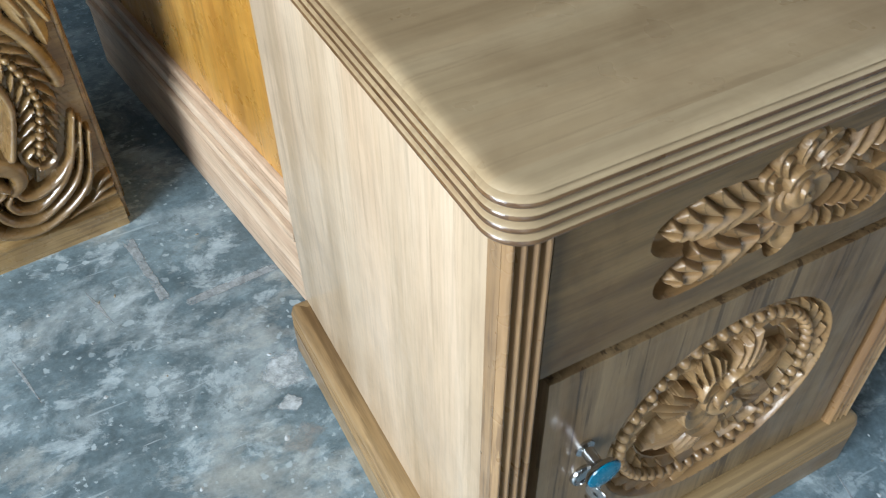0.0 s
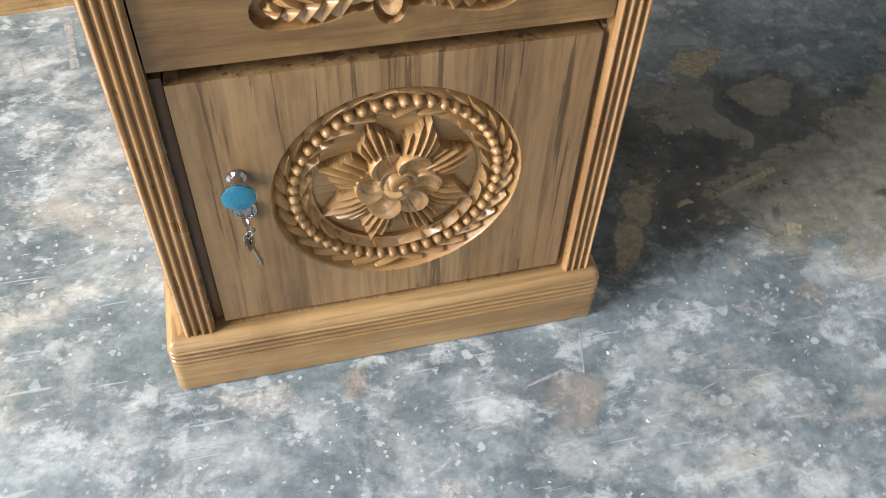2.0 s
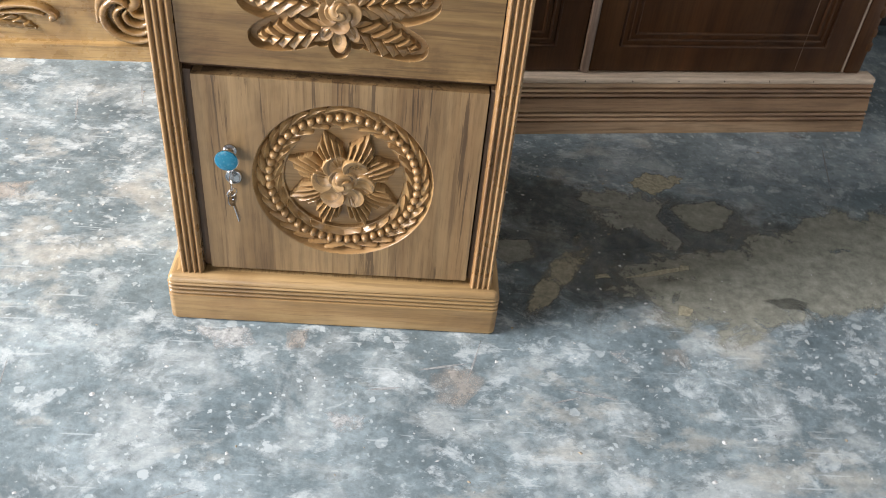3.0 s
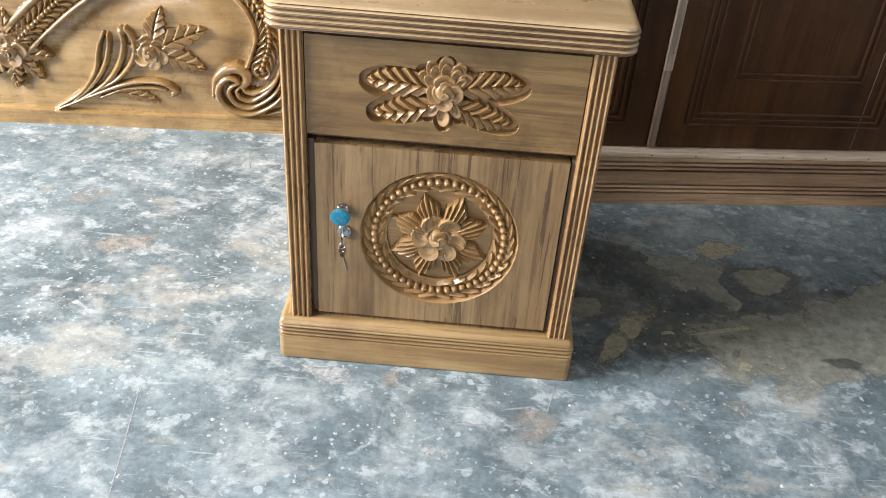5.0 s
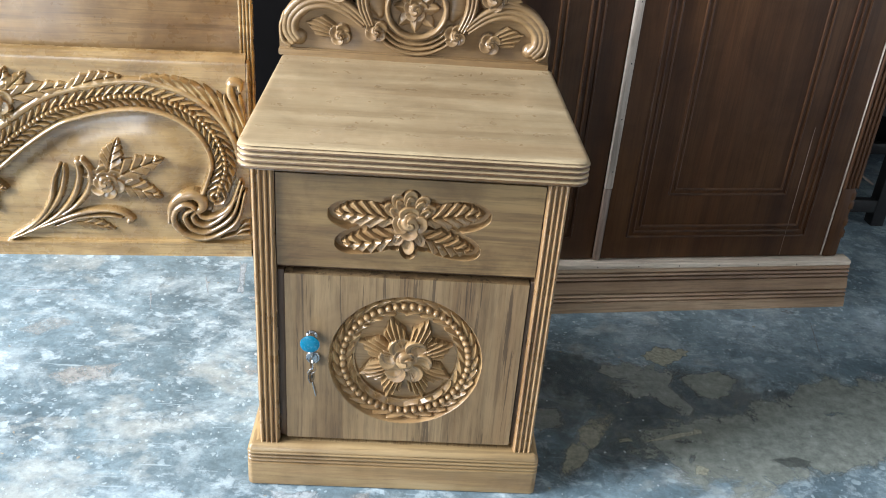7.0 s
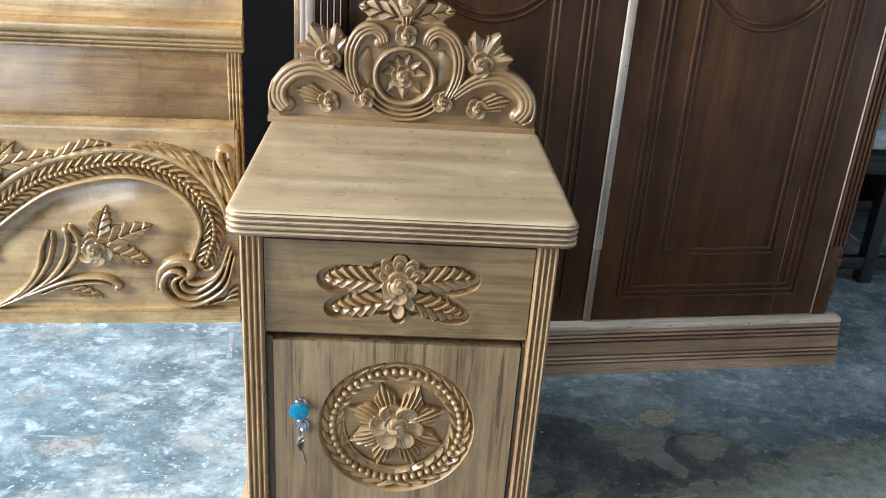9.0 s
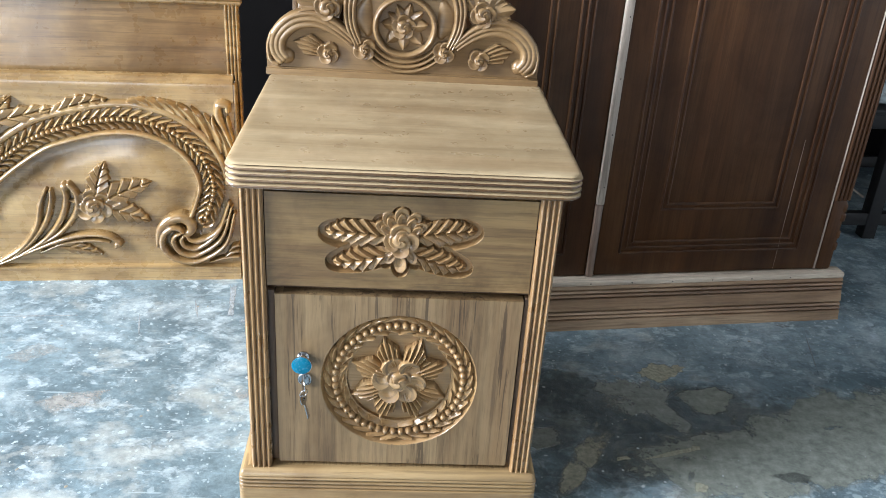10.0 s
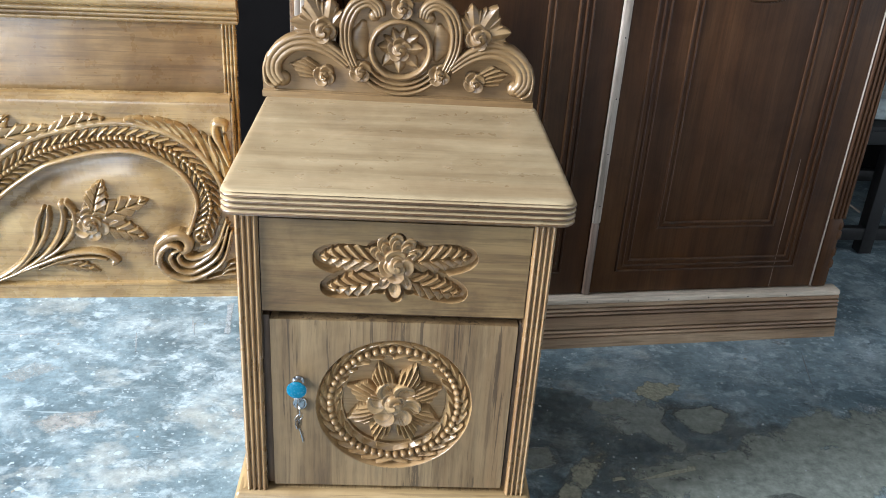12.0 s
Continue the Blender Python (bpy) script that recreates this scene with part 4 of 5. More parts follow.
def footboard():
    fu = steps((-2 * HALF, -0.67, 0.008), (-0.67, 0.0, 0.00115))
    r = Relief(fu, steps((0.0, 0.038, 0.004), (0.038, 0.444, 0.00115), (0.444, 0.482, 0.003)))
    full, x, y = r.area(-9, 9, -9, 9)
    # smooth face that swells towards the top edge; plain foot rail
    r.h[:] = 0.0015 * np.clip((y - 0.41) / 0.05, 0, 1) ** 2 - 0.010 * np.clip((y - 0.462) / 0.020, 0, 1) ** 2
    r.h[:] = np.where(y < 0.038, 0.014 * np.clip((0.0405 - y) / 0.006, 0, 1) ** 0.5, r.h)
    arch = [(-0.660, 0.135), (-0.585, 0.212), (-0.500, 0.288), (-0.424, 0.342), (-0.372, 0.364), (-0.290, 0.385), (-0.212, 0.389), (-0.139, 0.367), (-0.088, 0.327), (-0.059, 0.277), (-0.052, 0.222), (-0.074, 0.155)]
    p = spline(arch, 6)
    d = np.gradient(p, axis=0)
    nrm = np.stack([-d[:, 1], d[:, 0]], 1) / np.hypot(d[:, 0], d[:, 1])[:, None]

    def beside(o, a=0, b=None):
        q = (p + nrm * o)[a:b]
        return np.vstack([q[::3], q[-1:]])
    # the hollow under the arch, the braid, its inner rim and the plain outer band
    near = np.full(x.shape, 1e9)
    for q, m in zip(p, nrm):
        e = np.hypot(x - q[0], y - q[1])
        inner = (x - q[0]) * m[0] + (y - q[1]) * m[1] < 0
        near = np.where(inner & (e < near), e, near)
    r.h[:] -= 0.0105 * np.exp(-((near - 0.046) / 0.034) ** 2) * (y > 0.0405)
    r.band(arch, 0.0235, 0.0020, 0.0100, 44)
    r.stroke(beside(-0.0310), 0.0075, 0.0075, -0.004, 0.0155, n=5)
    r.stroke(beside(0.0320, 0, -8), 0.0090, 0.0090, 0.000, 0.0095, n=5)
    # half leaves lying on the outer band: blades fan out of it, longer towards the foot
    r.leaf(-0.378, 0.398, 16, 0.122, 0.0185, 0.000, 0.0130, 5.2, 0.18, 0.05, 0.8)
    for u0, v0, u1, v1 in ((-0.192, 0.420, -0.222, 0.431), (-0.172, 0.416, -0.203, 0.437), (-0.148, 0.409, -0.181, 0.437), (-0.124, 0.402, -0.158, 0.436), (-0.103, 0.391, -0.141, 0.433),
                           (-0.078, 0.372, -0.119, 0.4275), (-0.052, 0.340, -0.090, 0.4200), (-0.030, 0.314, -0.0635, 0.4060), (-0.016, 0.296, -0.040, 0.3850)):
        r.blade(u0, v0, math.degrees(math.atan2(v1 - v0, u1 - u0)), math.hypot(u1 - u0, v1 - v0), 0.0105, 0.000, 0.0135, -0.06)
    r.stroke([(-0.006, 0.330), (-0.020, 0.370), (-0.033, 0.402), (-0.030, 0.424), (-0.014, 0.424), (-0.012, 0.412)], 0.005, 0.007, 0.002, 0.0125, 0.0100)
    r.stroke([(-0.030, 0.340), (-0.042, 0.375), (-0.046, 0.395)], 0.003, 0.003, 0.002, 0.010, 0.0065)
    r.stroke([(-0.004, 0.345), (-0.012, 0.380), (-0.014, 0.398)], 0.003, 0.003, 0.002, 0.009, 0.0055)
    # scroll at the foot of the arch: ridges sweep in from the edge and whirl under a broad cap
    r.stroke([(-0.184, 0.088), (-0.177, 0.126), (-0.156, 0.148), (-0.129, 0.156), (-0.110, 0.146), (-0.107, 0.127), (-0.119, 0.115)], 0.006, 0.009, 0.001, 0.0115, 0.0135, 0.4)
    r.stroke([(-0.008, 0.170), (-0.032, 0.092), (-0.092, 0.050), (-0.143, 0.053), (-0.171, 0.081), (-0.171, 0.111), (-0.152, 0.132), (-0.133, 0.131), (-0.125, 0.123)], 0.004, 0.0055, 0.001, 0.0140, 0.0100)
    r.stroke([(-0.014, 0.186), (-0.040, 0.108), (-0.094, 0.066), (-0.131, 0.069), (-0.149, 0.096), (-0.143, 0.113), (-0.131, 0.120)], 0.004, 0.0050, 0.001, 0.0135, 0.0085)
    r.stroke([(-0.019, 0.196), (-0.047, 0.123), (-0.092, 0.083), (-0.121, 0.085), (-0.131, 0.101), (-0.125, 0.113)], 0.004, 0.0050, 0.001, 0.0130, 0.0080)
    r.stroke([(-0.026, 0.158), (-0.058, 0.116), (-0.091, 0.100), (-0.110, 0.102), (-0.117, 0.111)], 0.004, 0.0050, 0.001, 0.0120, 0.0075)
    for a, b, c, d in ((-0.070, 0.046, -0.004, 0.059), (-0.034, 0.060, -0.004, 0.074), (-0.026, 0.073, -0.003, 0.090)):
        r.stroke([(a, b), (0.5 * (a + c), 0.5 * (b + d) + 0.003), (c, d)], 0.002, 0.005, 0.001, 0.0100, 0.0055)
    # spray: rose, three leaves, sweeping stalks
    for a, ln, w in ((74, 0.096, 0.0255), (24, 0.128, 0.0265), (-19, 0.114, 0.0255)):
        c, s = math.cos(radians(a)), math.sin(radians(a))
        r.leaf(-0.312 + 0.010 * c, 0.188 + 0.010 * s, a, ln, w, 0.001, 0.0120, 4.6, 0.16, 0.04)
    r.frond(-0.318, 0.186, 165, 0.052, 0.0180, 0.001, 0.0100, 3)
    r.rose(-0.314, 0.186, 0.0425, 0.001, 0.0170, 35, 6, 0.30)
    r.rose(-0.316, 0.188, 0.0265, 0.006, 0.0130, 10, 4, 0.60)
    r.stroke([(-0.545, 0.040), (-0.482, 0.082), (-0.443, 0.135), (-0.428, 0.189), (-0.412, 0.224)], 0.004, 0.0045, 0.000, 0.0120, 0.0075)
    r.stroke([(-0.505, 0.056), (-0.455, 0.100), (-0.420, 0.150), (-0.404, 0.198), (-0.402, 0.222)], 0.003, 0.0050, 0.000, 0.0115, 0.0075)
    r.stroke([(-0.495, 0.060), (-0.430, 0.102), (-0.390, 0.150), (-0.372, 0.200), (-0.374, 0.234)], 0.003, 0.0060, 0.000, 0.0120, 0.0085)
    r.stroke([(-0.450, 0.086), (-0.394, 0.120), (-0.356, 0.166), (-0.348, 0.208), (-0.362, 0.238)], 0.003, 0.0060, 0.000, 0.0120, 0.0085)
    r.dome(-0.372, 0.232, 0.0110, 0.002, 0.0110)
    r.stroke([(-0.540, 0.040), (-0.460, 0.075), (-0.390, 0.104), (-0.335, 0.116), (-0.292, 0.112), (-0.268, 0.094), (-0.276, 0.086)], 0.004, 0.0070, 0.000, 0.0130, 0.0080)
    r.stroke([(-0.440, 0.072), (-0.385, 0.094), (-0.325, 0.101), (-0.290, 0.096)], 0.003, 0.004, 0.000, 0.0105, 0.0060)
    r.dome(-0.273, 0.090, 0.0090, 0.003, 0.0110)
    r.leaf(-0.412, 0.086, -12, 0.108, 0.0150, 0.000, 0.0110, 5, 0.2, 0.06)
    # flower on the shoulder of the arch
    for a, ln in ((70, 0.074), (14, 0.155), (42, 0.088), (120, 0.070), (-70, 0.06), (215, 0.07)):
        r.leaf(-0.520, 0.374, a, ln, 0.0195, 0.002, 0.0120, 4.6, 0.2)
    r.rose(-0.520, 0.374, 0.0360, 0.003, 0.0180, 10, 5)
    # flower in the middle of the board
    for a in (-8, -48, -90, 45, 90):
        r.leaf(-0.620, 0.176, a, 0.092, 0.019, 0.001, 0.0115, 4.6, 0.2)
    r.rose(-0.620, 0.176, 0.0400, 0.003, 0.0180, 0, 5)
    r.h[:] = np.where(y > 0.0405, r.h * 1.38, r.h)
    # the other half, the mirror image
    src = r.u >= -HALF
    us = r.u[src]
    for j in range(len(r.v)):
        r.h[j, ~src] = np.interp(-2 * HALF - r.u[~src], us, r.h[j, src])
    return r.mesh("board", 0.0, 0.030, 0.0030)


foot = tagged(empty("bed_footboard", BED), "golden varnished bed footboard carved with braided arch, roses and scrolls", "bed board")
fm = footboard()
fm.materials.append(BED_WOOD)
fm.materials.append(BED_CARVE)
part("board", fm, BED_WOOD, foot)
part("end_strip", box(0.0, 0.006, 0.000, 0.030, 0.0, 0.468, 0.002), BED_WOOD, foot)

HEAD = BED @ pose(0.014, 0.046, 0)
head = tagged(empty("bed_headboard", HEAD), "golden varnished bed headboard with plain panel, behind the footboard", "bed board")
part("panel", box(-1.22, -0.028, 0.010, 0.026, 0.02, 0.640, 0.001), HEAD_PANEL, head, "smooth brownish panel")
part("stile", fluted_post(-0.030, 0.0, 0.0, 0.030, 0.0, 0.634, 4, 0.0040), BED_WOOD, head, "fluted side stile")
part("stile", fluted_post(-1.25, -1.22, 0.0, 0.030, 0.0, 0.634, 4, 0.0040), BED_WOOD, head, "fluted side stile")
# moulded ledge: three fine reeds under a rounded nose
pts = []
for k in range(3):
    for i in range(6):
        t = i / 5
        pts.append((-0.002 - 0.006 * k - 0.0032 * math.sin(math.pi * t), 0.626 + 0.0105 * (k + t)))
for i in range(9):
    t = math.pi * i / 8
    pts.append((-0.018 - 0.012 * math.sin(t), 0.674 - 0.0145 * math.cos(t)))
pts += [(0.0, 0.692), (0.030, 0.692), (0.030, 0.626)]
bm = sweep(pts, 1.262, "x")
bmesh.ops.translate(bm, vec=(-1.256, 0, 0), verts=bm.verts)
part("ledge", bm, BED_WOOD, head, "rounded moulded ledge")


def head_crest():
    r = Relief(steps((-1.25, -0.45, 0.02), (-0.45, 0.006, 0.002)), steps((0.690, 0.900, 0.002)))
    full, x, y = r.area(-9, 9, 0, 9)
    r.h[:] = 0.012 - 0.016 * np.clip((y - 0.69) / 0.05, 0, 1) ** 0.6
    for o in (0.0, 0.016, 0.032):
        r.stroke([(-0.30 + o, 0.775), (-0.22, 0.752 + o), (-0.11, 0.748 + o), (-0.045, 0.765 + o), (-0.012, 0.81 + o)], 0.004, 0.004, -0.004, 0.011, 0.0085)
    r.leaf(-0.10, 0.752, 12, 0.10, 0.016, -0.004, 0.011, 5)
    return r.mesh("crest", 0.004, 0.028)


part("crest", head_crest(), BED_WOOD, head, "carved upper board")

# ---- wardrobe ----
ward = tagged(empty("wardrobe", pose(0.050, 0.4865, 0, 0, 0, 7.8)), "dark varnished two-door wardrobe on grooved plinth with yellow plywood side", "wardrobe")
WID, DEP, TALL = 1.232, 0.70, 1.86

# plinth: grooved front, pale dusty top ledge
pts = [(0.0, 0.0)]
for z in (0.026, 0.036, 0.046, 0.080, 0.090, 0.100):
    pts += [(0.0, z), (0.0075, z + 0.0012), (0.0075, z + 0.0036), (-0.0012, z + 0.0052)]
pts += [(0.0, 0.113), (0.030, 0.113), (0.030, 0.0)]
bm = sweep(pts, WID - 0.016, "x")
bmesh.ops.translate(bm, vec=(0.016, 0, 0), verts=bm.verts)
for v in bm.verts:
    if v.co.x > WID - 0.1:
        v.co.x += 0.019 * (1 - v.co.z / 0.113)
part("plinth", bm, WARD_PLINTH, ward, "reddish brown grooved plinth board")
part("plinth_ledge", box(0.018, WID + 0.001, -0.003, 0.034, 0.113, 0.127, 0.005), WARD_PALE, ward, "pale dusty ledge")
part("side_plinth", box(-0.008, 0.016, 0.0, DEP, 0.0, 0.112, 0.003), WARD_SIDE, ward, "pale timber side plinth")
part("side_moulding", box(-0.011, 0.018, 0.0, DEP, 0.112, 0.128, 0.004), WARD_SIDE, ward)
part("side_moulding", box(-0.005, 0.020, 0.004, DEP, 0.128, 0.150, 0.005), WARD_SIDE, ward)
part("side_moulding", box(0.001, 0.022, 0.008, DEP, 0.150, 0.174, 0.006), WARD_SIDE, ward)
part("side_plinth", box(WID - 0.024, WID, 0.030, DEP, 0.0, 0.113, 0.003), WARD_PLINTH, ward)

# left side: pale frame, yellow plywood panel
part("side_stile", box(0.002, 0.032, DEP - 0.07, DEP, 0.174, TALL, 0.002), WARD_SIDE, ward)
part("side_stile", box(0.002, 0.012, 0.012, 0.024, 0.174, TALL, 0.002), WARD_STRIP, ward)
part("side_rail", box(0.002, 0.032, 0.034, DEP - 0.07, TALL - 0.09, TALL, 0.002), WARD_SIDE, ward)
part("side_panel", box(0.010, 0.030, 0.034, DEP - 0.065, 0.160, TALL - 0.085, 0.001), PLY, ward, "yellow varnished plywood side panel")
part("side_panel", box(WID - 0.040, WID - 0.018, 0.040, DEP, 0.113, TALL, 0.002), WARD_DARK, ward)
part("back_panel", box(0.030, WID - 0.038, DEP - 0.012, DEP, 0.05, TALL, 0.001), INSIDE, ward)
part("carcass_top", box(0.0, WID, 0.0, DEP, TALL, TALL + 0.06, 0.008), WARD_DARK, ward)
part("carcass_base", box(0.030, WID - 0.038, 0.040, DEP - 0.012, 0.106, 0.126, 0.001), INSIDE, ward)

# stiles beside the doors
part("stile", box(0.012, 0.027, 0.006, 0.034, 0.127, TALL, 0.003), WARD_STRIP, ward, "pale timber edge strip")
part("stile", fluted_post(0.027, 0.073, 0.010, 0.045, 0.127, TALL, 4, 0.0065), WARD_DARK, ward, "fluted dark stile")
# Thin pale strips along the ridges between the flutes.
for k in range(5):
    part("worn_arris", box(0.0265 + 0.0115 * k, 0.0285 + 0.0115 * k, 0.0085, 0.0180, 0.127, TALL - 0.02, 0.0005), WARD_STRIP, ward, "pale thin edge between flutes")
part("stile", box(0.073, 0.0865, 0.016, 0.045, 0.127, TALL, 0.002), WARD_DARK, ward, "plain dark stile")
part("stile", fluted_post(1.1665, 1.207, 0.014, 0.045, 0.300, TALL, 4, 0.005), WARD_DARK, ward, "fluted dark stile with chipped edge")
bm = box(1.1665, 1.203, 0.016, 0.045, 0.127, 0.300, 0.006)
for z, w in ((0.175, 0.006), (0.205, 0.004), (0.247, 0.007), (0.270, 0.004)):
    box(1.192, 1.2035 + w * 0.5, 0.0145, 0.030, z, z + 0.022, 0.005, bm)
part("stile_foot", bm, WARD_DARK, ward, "plain chipped foot of the stile")


def bead(pts, r, closed=True):
    """Half-round bead along a run of (u, z) corners on a door face."""
    return tube([(u, 0.0, z) for u, z in pts], r, 8, closed)


def rect_beads(u0, u1, z0, z1, r):
    bm = bmesh.new()
    for p in ([(u0, z0), (u1, z0)], [(u1, z0), (u1, z1)], [(u1, z1), (u0, z1)], [(u0, z1), (u0, z0)]):
        merge(bm, bead(p, r, False))
    return bm


def ward_door(u0, u1, name_label):
    y = 0.020
    d = part("door", box(u0, u1, y, y + 0.024, 0.129, TALL - 0.004, 0.002), WARD_DARK, ward, name_label)

    def on_face(name, bm):
        part(name, bm, WARD_DARK, d).matrix_basis = pose(0, y, 0)

    for off in (0.052, 0.065, 0.078):
        on_face("bead_frame", rect_beads(u0 + off, u1 - off - 0.004, 0.131 + off, TALL - off, 0.0031))
    for off in (0.130, 0.142):
        on_face("bead_frame", rect_beads(u0 + off, u1 - off, 0.155 + off, TALL - off, 0.0031))
    cu, cz = (u0 + u1) / 2, 0.955
    for rad in (0.190, 0.178, 0.10):
        on_face("bead_ring", bead([(cu + rad * 0.86 * math.cos(a), cz + rad * math.sin(a)) for a in np.linspace(0, 2 * math.pi, 49)[:-1]], 0.0040))
    return d


ward_door(0.088, 0.611, "dark brown door with moulded frames and a round ornament")
ward_door(0.6315, 1.1625, "dark brown door with moulded frames and a round ornament")
part("edge_strip", box(1.1634, 1.1648, 0.0170, 0.024, 0.129, TALL - 0.01, 0.0005), WARD_STRIP, ward, "thin pale edge strip")
part("door_seam", box(1.0597, 1.0605, 0.0194, 0.0215, 0.129, 0.44, 0.0), WARD_STAIN, ward, "thin pale glue seam")
part("closing_strip", box(0.6125, 0.6295, 0.0115, 0.024, 0.300, TALL - 0.01, 0.003), WARD_STRIP, ward, "pale unfinished closing strip with pin holes")
part("closing_strip", box(0.6125, 0.6285, 0.0120, 0.024, 0.129, 0.300, 0.003), WARD_STAIN, ward, "stained foot of the closing strip")
for z in (0.340, 0.455, 0.570, 0.690):
    bm = lathe([(0.0015, 0.0), (0.0013, 0.0006)], 8)
    part("pin_hole", bm, BLACK_WOOD, ward).matrix_basis = pose(0.6225, 0.0115, z, 90, 0, 0)
for k in range(6):
    bm = lathe([(0.0016, 0.0), (0.0014, 0.0006)], 8)
    ob = part("nail_head", bm, BLACK_WOOD, ward)
    ob.matrix_basis = pose(0.62 + 0.095 * k, -0.003, 0.120, 90, 0, 0)

# ---- dark trestle beyond the wardrobe ----
bench = tagged(empty("work_bench", pose(1.568, 1.115, 0, 0, 0, 3)), "black-stained low work bench with stretchers and brace", "bench")
for x, y in ((0.0, 0.0), (0.62, 0.0), (0.0, 0.46), (0.62, 0.46)):
    part("leg", box(x, x + 0.038, y, y + 0.04, 0.0, 0.328, 0.003), BLACK_WOOD, bench)
part("stretcher", box(-0.16, 0.66, 0.004, 0.030, 0.040, 0.078, 0.003), BLACK_WOOD, bench)
part("stretcher", box(-0.16, 0.66, 0.470, 0.494, 0.040, 0.078, 0.003), BLACK_WOOD, bench)
part("apron", box(-0.14, 0.67, -0.004, 0.022, 0.328, 0.368, 0.003), BLACK_WOOD, bench)
part("bench_top", box(-0.14, 0.68, -0.015, 0.52, 0.368, 0.384, 0.003), BLACK_WOOD, bench)
part("panel_board", box(-0.062, -0.030, 0.09, 0.11, 0.10, 0.328, 0.002), GREY_BOARD, bench, "grey upright board")
bm = box(-0.045, 0.045, 0.0, 0.006, -0.0028, 0.0028, 0.001)
ob = part("brace", bm, WARD_STRIP, bench, "pale thin diagonal brace")
ob.matrix_basis = pose(-0.042, 0.04, 0.135, 0, 32, 0)
sheet = tagged(part("folded_sheet", moulded(-0.10, 0.42, 0.03, 0.40, 0.03, [(0.0, 0.012), (0.006, 0.0), (0.028, 0.0), (0.034, 0.006), (0.058, 0.012), (0.064, 0.03)]), CLOTH), "pale speckled folded sheet lying on the bench", "sheet")
sheet.matrix_world = pose(1.568, 1.115, 0.384, 0, 0, 3)

# ---- marks and litter on the floor ----
def smear(name, pts, height, material, label, seed):
    """A thin irregular film of paint or dust that thins out towards a wavering outline."""
    rnd = random.Random(seed)
    ph = [rnd.uniform(0, 6.28) for _ in range(6)]
    mid = Vector((sum(p[0] for p in pts), sum(p[1] for p in pts))) / len(pts)
    rim = []
    for i in range(len(pts)):
        a, b = Vector(pts[i]), Vector(pts[(i + 1) % len(pts)])
        for k in range(10):
            t = i + k / 10
            wave = 0.05 * math.sin(2.3 * t + ph[0]) + 0.05 * math.sin(5.1 * t + ph[1]) + 0.03 * math.sin(11 * t + ph[2]) + rnd.uniform(-0.03, 0.03)
            rim.append(mid + (a.lerp(b, k / 10) - mid) * (1.10 + wave))
    rings = ((1.16, 0.0, 0.0), (0.98, 1.0, 0.40), (0.74, 1.0, 0.85), (0.40, 1.0, 1.0))
    n = len(rim)
    verts = [(mid.x + (q.x - mid.x) * s, mid.y + (q.y - mid.y) * s, height * z) for s, z, _ in rings for q in rim]
    faces = [(r * n + i, r * n + (i + 1) % n, (r + 1) * n + (i + 1) % n, (r + 1) * n + i) for r in range(3) for i in range(n)]
    faces.append(tuple(range(3 * n, 4 * n)))
    me = bpy.data.meshes.new(name)
    me.from_pydata(verts, [], faces)
    me.attributes.new("inward", "FLOAT", "POINT").data.foreach_set("value", [e for _, _, e in rings for _ in rim])
    return tagged(part(name, me, material), label, "floor mark", "", "stuff")


smear("paint_line", [(-0.140, 0.708), (-0.126, 0.708), (-0.110, 0.580), (-0.124, 0.580)], 0.0006, CHALK, "worn pale paint line on the concrete", 3)
smear("paint_line", [(-0.100, 0.556), (0.030, 0.563), (0.030, 0.576), (-0.100, 0.569)], 0.0006, CHALK, "worn pale paint line on the concrete", 4)
smear("paint_splash", [(-0.060, 0.405), (-0.030, 0.425), (0.002, 0.424), (0.002, 0.372), (-0.03, 0.376)], 0.0007, PAINT_FILM, "broken white paint splash beside the cabinet", 5)
smear("paint_splash", [(-0.050, 0.352), (-0.030, 0.340), (-0.016, 0.352), (-0.032, 0.366)], 0.0007, PAINT_FILM, "small white paint splash on the concrete", 15)
# Large dark patch follows the cabinet's shadow: shade painted over stained floor.
smear("damp_stain", [(0.47, 0.385), (0.60, 0.400), (0.70, 0.395), (0.80, 0.375), (0.976, 0.366), (1.08, 0.352), (1.04, 0.270), (0.93, 0.190), (0.80, 0.090), (0.68, 0.060), (0.58, 0.020), (0.48, 0.030)], 0.0003, STAIN_SHADE, "dark stain with the cabinet's shadow painted into it", 20)
smear("grime_patch", [(0.66, 0.160), (0.756, 0.190), (0.864, 0.232), (0.963, 0.285), (1.10, 0.350), (1.27, 0.385), (1.58, 0.40), (1.62, 0.22), (1.40, 0.10), (1.166, 0.130), (0.978, 0.050), (0.869, 0.005), (0.790, 0.030), (0.70, 0.080)], 0.0005, OLIVE, "thin olive film of grime on the floor", 22)
smear("grime_patch", [(0.645, 0.345), (0.700, 0.392), (0.772, 0.392), (0.815, 0.358), (0.780, 0.310), (0.825, 0.225), (0.790, 0.205), (0.735, 0.262), (0.692, 0.262), (0.655, 0.290)], 0.0007, PALE_OLIVE, "pale scaly film of grime on the floor", 21)
smear("grime_patch", [(0.804, 0.338), (0.892, 0.362), (0.940, 0.345), (0.87, 0.265), (0.82, 0.280)], 0.0006, OLIVE, "thin olive film of grime on the floor", 28)
smear("grime_patch", [(0.492, 0.228), (0.545, 0.222), (0.555, 0.175), (0.505, 0.150), (0.485, 0.170)], 0.0006, PALE_OLIVE, "small olive film beside the cabinet", 29)
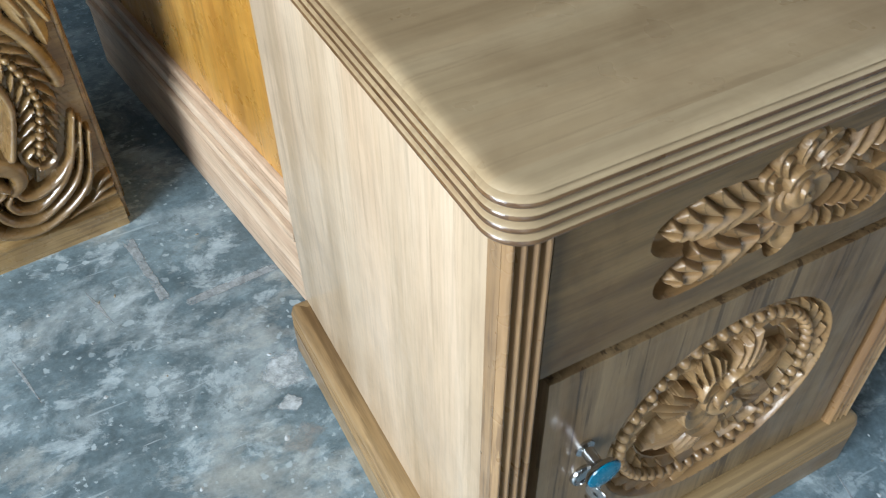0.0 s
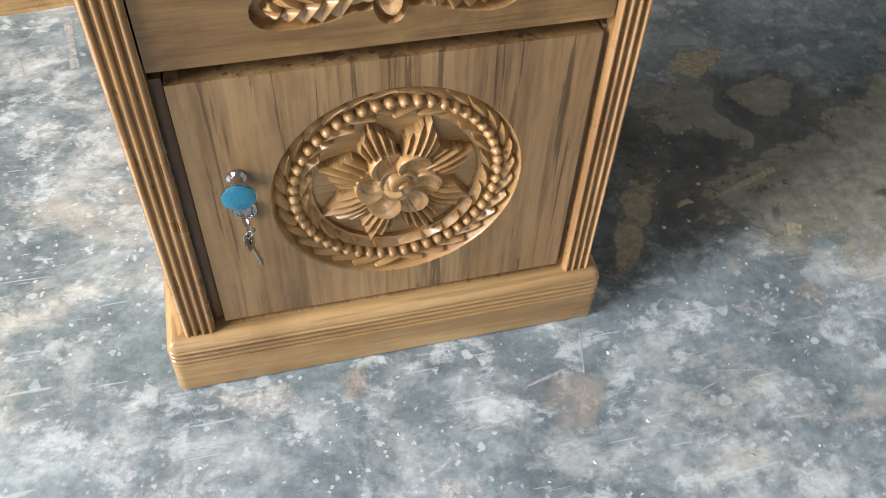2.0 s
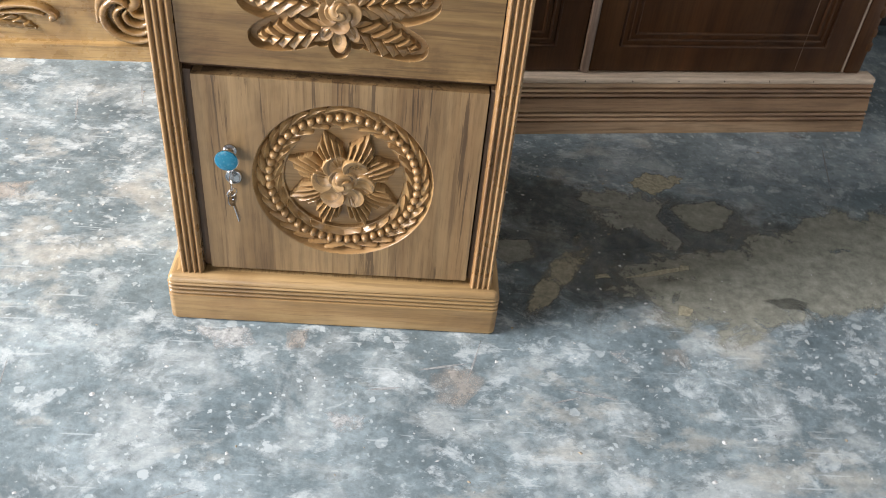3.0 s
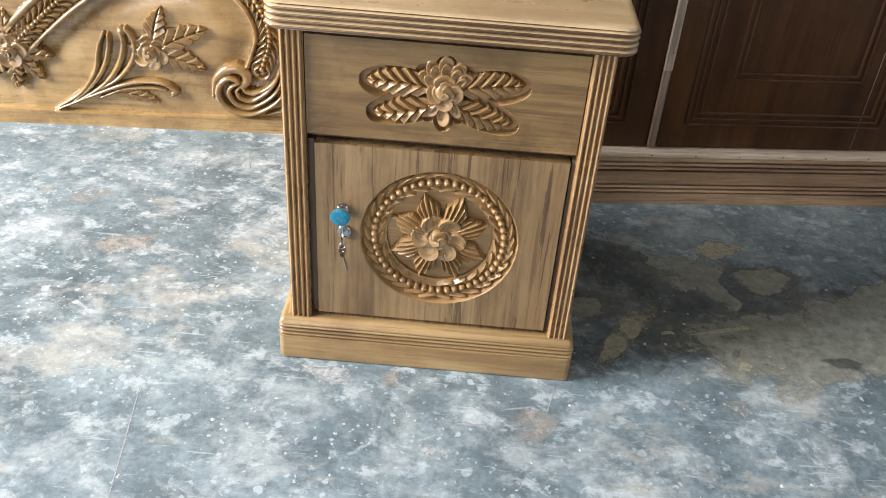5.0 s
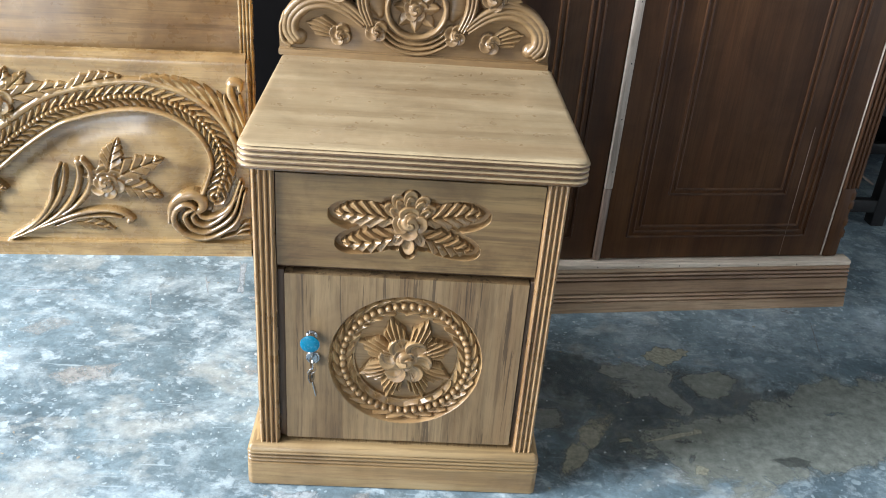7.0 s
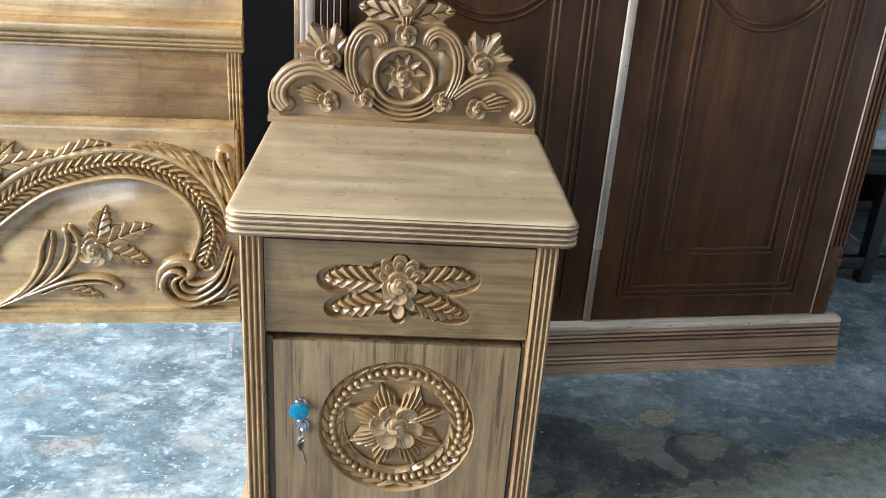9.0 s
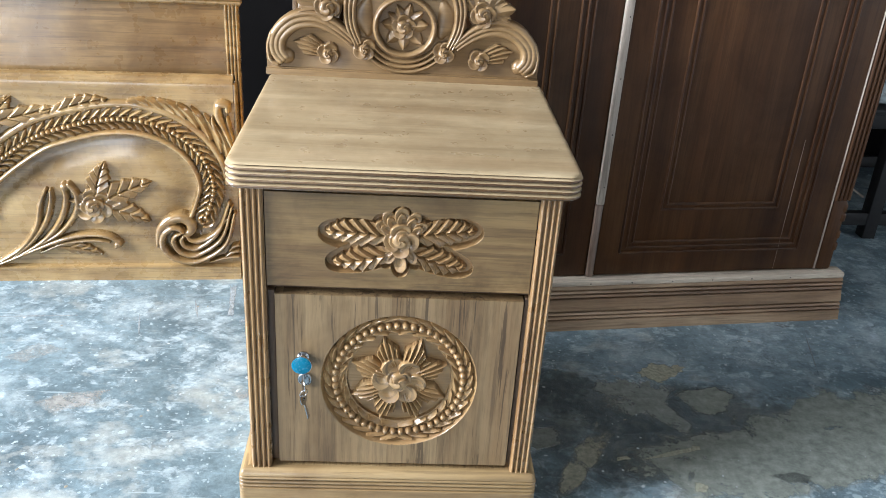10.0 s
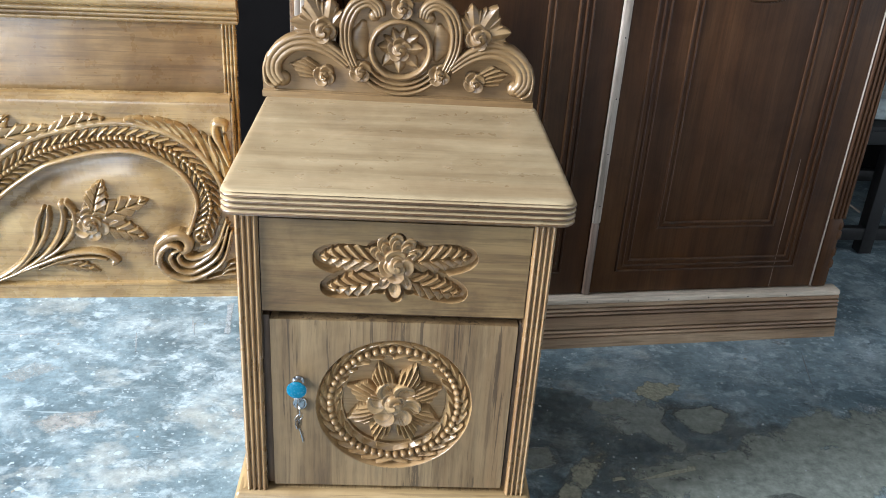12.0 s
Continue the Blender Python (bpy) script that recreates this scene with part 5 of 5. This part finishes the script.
smear("sawdust_smear", [(0.520, 0.045), (0.575, 0.165), (0.625, 0.225), (0.655, 0.210), (0.632, 0.165), (0.580, 0.080), (0.545, 0.036)], 0.0008, SAWDUST, "tan smear of sawdust on the floor", 6)
smear("filler_streak", [(0.690, 0.135), (0.743, 0.158), (0.806, 0.176), (0.800, 0.164), (0.742, 0.145)], 0.0009, YELLOW, "thin yellowish filler streak on the floor", 7)
smear("filler_spot", [(0.790, 0.162), (0.808, 0.166), (0.812, 0.178), (0.794, 0.180)], 0.0010, YELLOW, "yellowish filler spot on the floor", 9)
smear("filler_spot", [(0.765, 0.056), (0.786, 0.054), (0.794, 0.072), (0.772, 0.078)], 0.0010, YELLOW, "yellowish filler spot on the floor", 8)
smear("filler_spot", [(0.750, 0.405), (0.785, 0.448), (0.855, 0.432), (0.825, 0.405), (0.790, 0.365), (0.765, 0.392)], 0.0010, YELLOW, "yellowish filler spot on the floor", 25)
smear("filler_spot", [(0.640, 0.140), (0.668, 0.146), (0.670, 0.136), (0.645, 0.130)], 0.0010, YELLOW, "yellowish filler spot on the floor", 35)
smear("damp_stain", [(0.918, 0.100), (0.955, 0.112), (0.990, 0.100), (0.975, 0.082), (0.935, 0.084)], 0.0011, STAIN_SHADE, "small dark bare patch in the grime", 36)
smear("paint_splash", [(1.205, 0.395), (1.255, 0.390), (1.250, 0.362), (1.215, 0.360)], 0.0007, PAINT_THIN, "small white paint splash on the concrete", 26)
smear("paint_splash", [(1.115, 0.618), (1.140, 0.628), (1.160, 0.612), (1.135, 0.604)], 0.0007, PAINT_THIN, "small white paint splash on the concrete", 27)
smear("paint_splash", [(0.240, -0.165), (0.297, -0.168), (0.305, -0.198), (0.255, -0.208)], 0.0006, PAINT_THIN, "scuffed white paint splash on the concrete", 37)
smear("paint_splash", [(0.030, -0.018), (0.115, -0.022), (0.145, -0.055), (0.080, -0.072)], 0.0006, PAINT_THIN, "scuffed white paint splash before the plinth", 38)
smear("paint_splash", [(0.640, -0.030), (0.668, -0.022), (0.680, -0.048), (0.655, -0.060)], 0.0006, PAINT_THIN, "small white paint splash on the concrete", 39)
smear("sawdust_smear", [(0.373, -0.092), (0.431, -0.078), (0.462, -0.100), (0.425, -0.150), (0.390, -0.146)], 0.0005, PALE_DUST, "pale tan dust film on the floor", 24)
smear("sawdust_smear", [(0.712, -0.015), (0.768, -0.015), (0.762, -0.060), (0.718, -0.060)], 0.0006, PALE_DUST, "pale tan dust film on the floor", 34)
smear("sawdust_smear", [(-0.425, 0.255), (-0.364, 0.290), (-0.290, 0.303), (-0.300, 0.255), (-0.370, 0.230)], 0.0005, PALE_DUST, "faint pale dust film on the floor", 23)
smear("sawdust_smear", [(-0.535, 0.395), (-0.482, 0.460), (-0.420, 0.435), (-0.480, 0.380)], 0.0005, PALE_DUST, "faint pale dust film on the floor", 33)
smear("sawdust_smear", [(-0.075, 0.300), (-0.030, 0.325), (-0.010, 0.300), (-0.045, 0.280)], 0.0005, PALE_DUST, "faint tan dust film beside the cabinet", 40)
smear("sawdust_smear", [(0.170, -0.020), (0.205, -0.015), (0.200, -0.055), (0.172, -0.060)], 0.0005, PALE_DUST, "faint tan dust film before the plinth", 50)


def scratch(a, b, half, seed):
    """A pale hair scratch, tapered to both ends."""
    a, b = Vector(a), Vector(b)
    n = Vector((a.y - b.y, b.x - a.x)).normalized() * half
    m = a.lerp(b, 0.45)
    smear("floor_scratch", [a + n * 0.3, m + n, b + n * 0.3, b - n * 0.3, m - n, a - n * 0.3], 0.0004, SCRATCH, "thin pale scratch in the concrete", seed)


scratch((0.576, -0.109), (0.642, -0.123), 0.0014, 41)
scratch((-0.162, -0.313), (-0.191, -0.113), 0.0016, 42)
scratch((1.177, 0.575), (1.145, 0.438), 0.0014, 43)
scratch((-0.602, 0.551), (-0.453, 0.564), 0.0022, 44)
scratch((-0.311, 0.573), (-0.294, 0.506), 0.0020, 45)
scratch((-0.206, 0.641), (-0.189, 0.582), 0.0024, 46)
scratch((0.02, -0.33), (0.09, -0.30), 0.0012, 47)
scratch((0.371, -0.084), (0.430, -0.070), 0.0026, 48)
scratch((0.299, -0.126), (0.338, -0.120), 0.0020, 49)
scratch((0.554, -0.133), (0.584, -0.123), 0.0016, 51)
scratch((0.452, -0.030), (0.432, -0.105), 0.0014, 52)


def chips(name, count, size, colour, label, seed, x0, x1, y0, y1, round_=False):
    """Small flakes lying flat, none under the furniture."""
    rnd = random.Random(seed)
    verts, faces = [], []
    while len(faces) < count * 8:
        x, y = rnd.uniform(x0, x1), rnd.uniform(y0, y1)
        if -0.01 < x < 0.49 and -0.02 < y < 0.43:
            continue
        s = size * rnd.uniform(0.4, 1.0) ** 1.5
        n = 8
        a0 = rnd.uniform(0, 6.28)
        el = rnd.uniform(0.6, 1.0) if round_ else rnd.uniform(0.3, 1.0)
        base = len(verts)
        for k in range(n):
            a = 2 * math.pi * k / n
            r = s * (rnd.uniform(0.9, 1.05) if round_ else rnd.uniform(0.6, 1.1))
            px, py = r * math.cos(a), r * el * math.sin(a)
            verts.append((x + px * math.cos(a0) - py * math.sin(a0), y + px * math.sin(a0) + py * math.cos(a0), 0.0))
        verts.append((x, y, 0.0011))
        for k in range(n):
            faces.append((base + k, base + (k + 1) % n, base + n))
    me = bpy.data.meshes.new(name)
    me.from_pydata(verts, [], faces)
    return tagged(part(name, me, colour), label, "litter", "", "stuff")


chips("paint_drops", 130, 0.0050, PAINT_WHITE, "round dried drops of pale paint on the concrete", 13, -0.9, 1.6, -0.9, 0.9, True)
chips("paint_flakes", 200, 0.0034, PAINT_WHITE, "scattered white paint flakes on the concrete", 11, -0.9, 1.6, -0.9, 0.75)
chips("wood_shavings", 110, 0.0045, TAN_CHIP, "scattered tan wood chips on the concrete", 12, -0.8, 1.5, -0.8, 0.7)
chips("paint_drops", 90, 0.0046, PAINT_WHITE, "round dried drops of pale paint beside the wardrobe", 31, 0.49, 1.6, 0.0, 0.75, True)
chips("plaster_crumbs", 200, 0.0024, PALE_CRUMB, "fine pale crumbs strewn on the concrete", 32, 0.49, 1.6, -0.1, 0.75)
chips("plaster_crumbs", 160, 0.0022, PALE_CRUMB, "fine pale crumbs strewn on the concrete", 33, -0.9, 0.5, -0.9, 0.75)
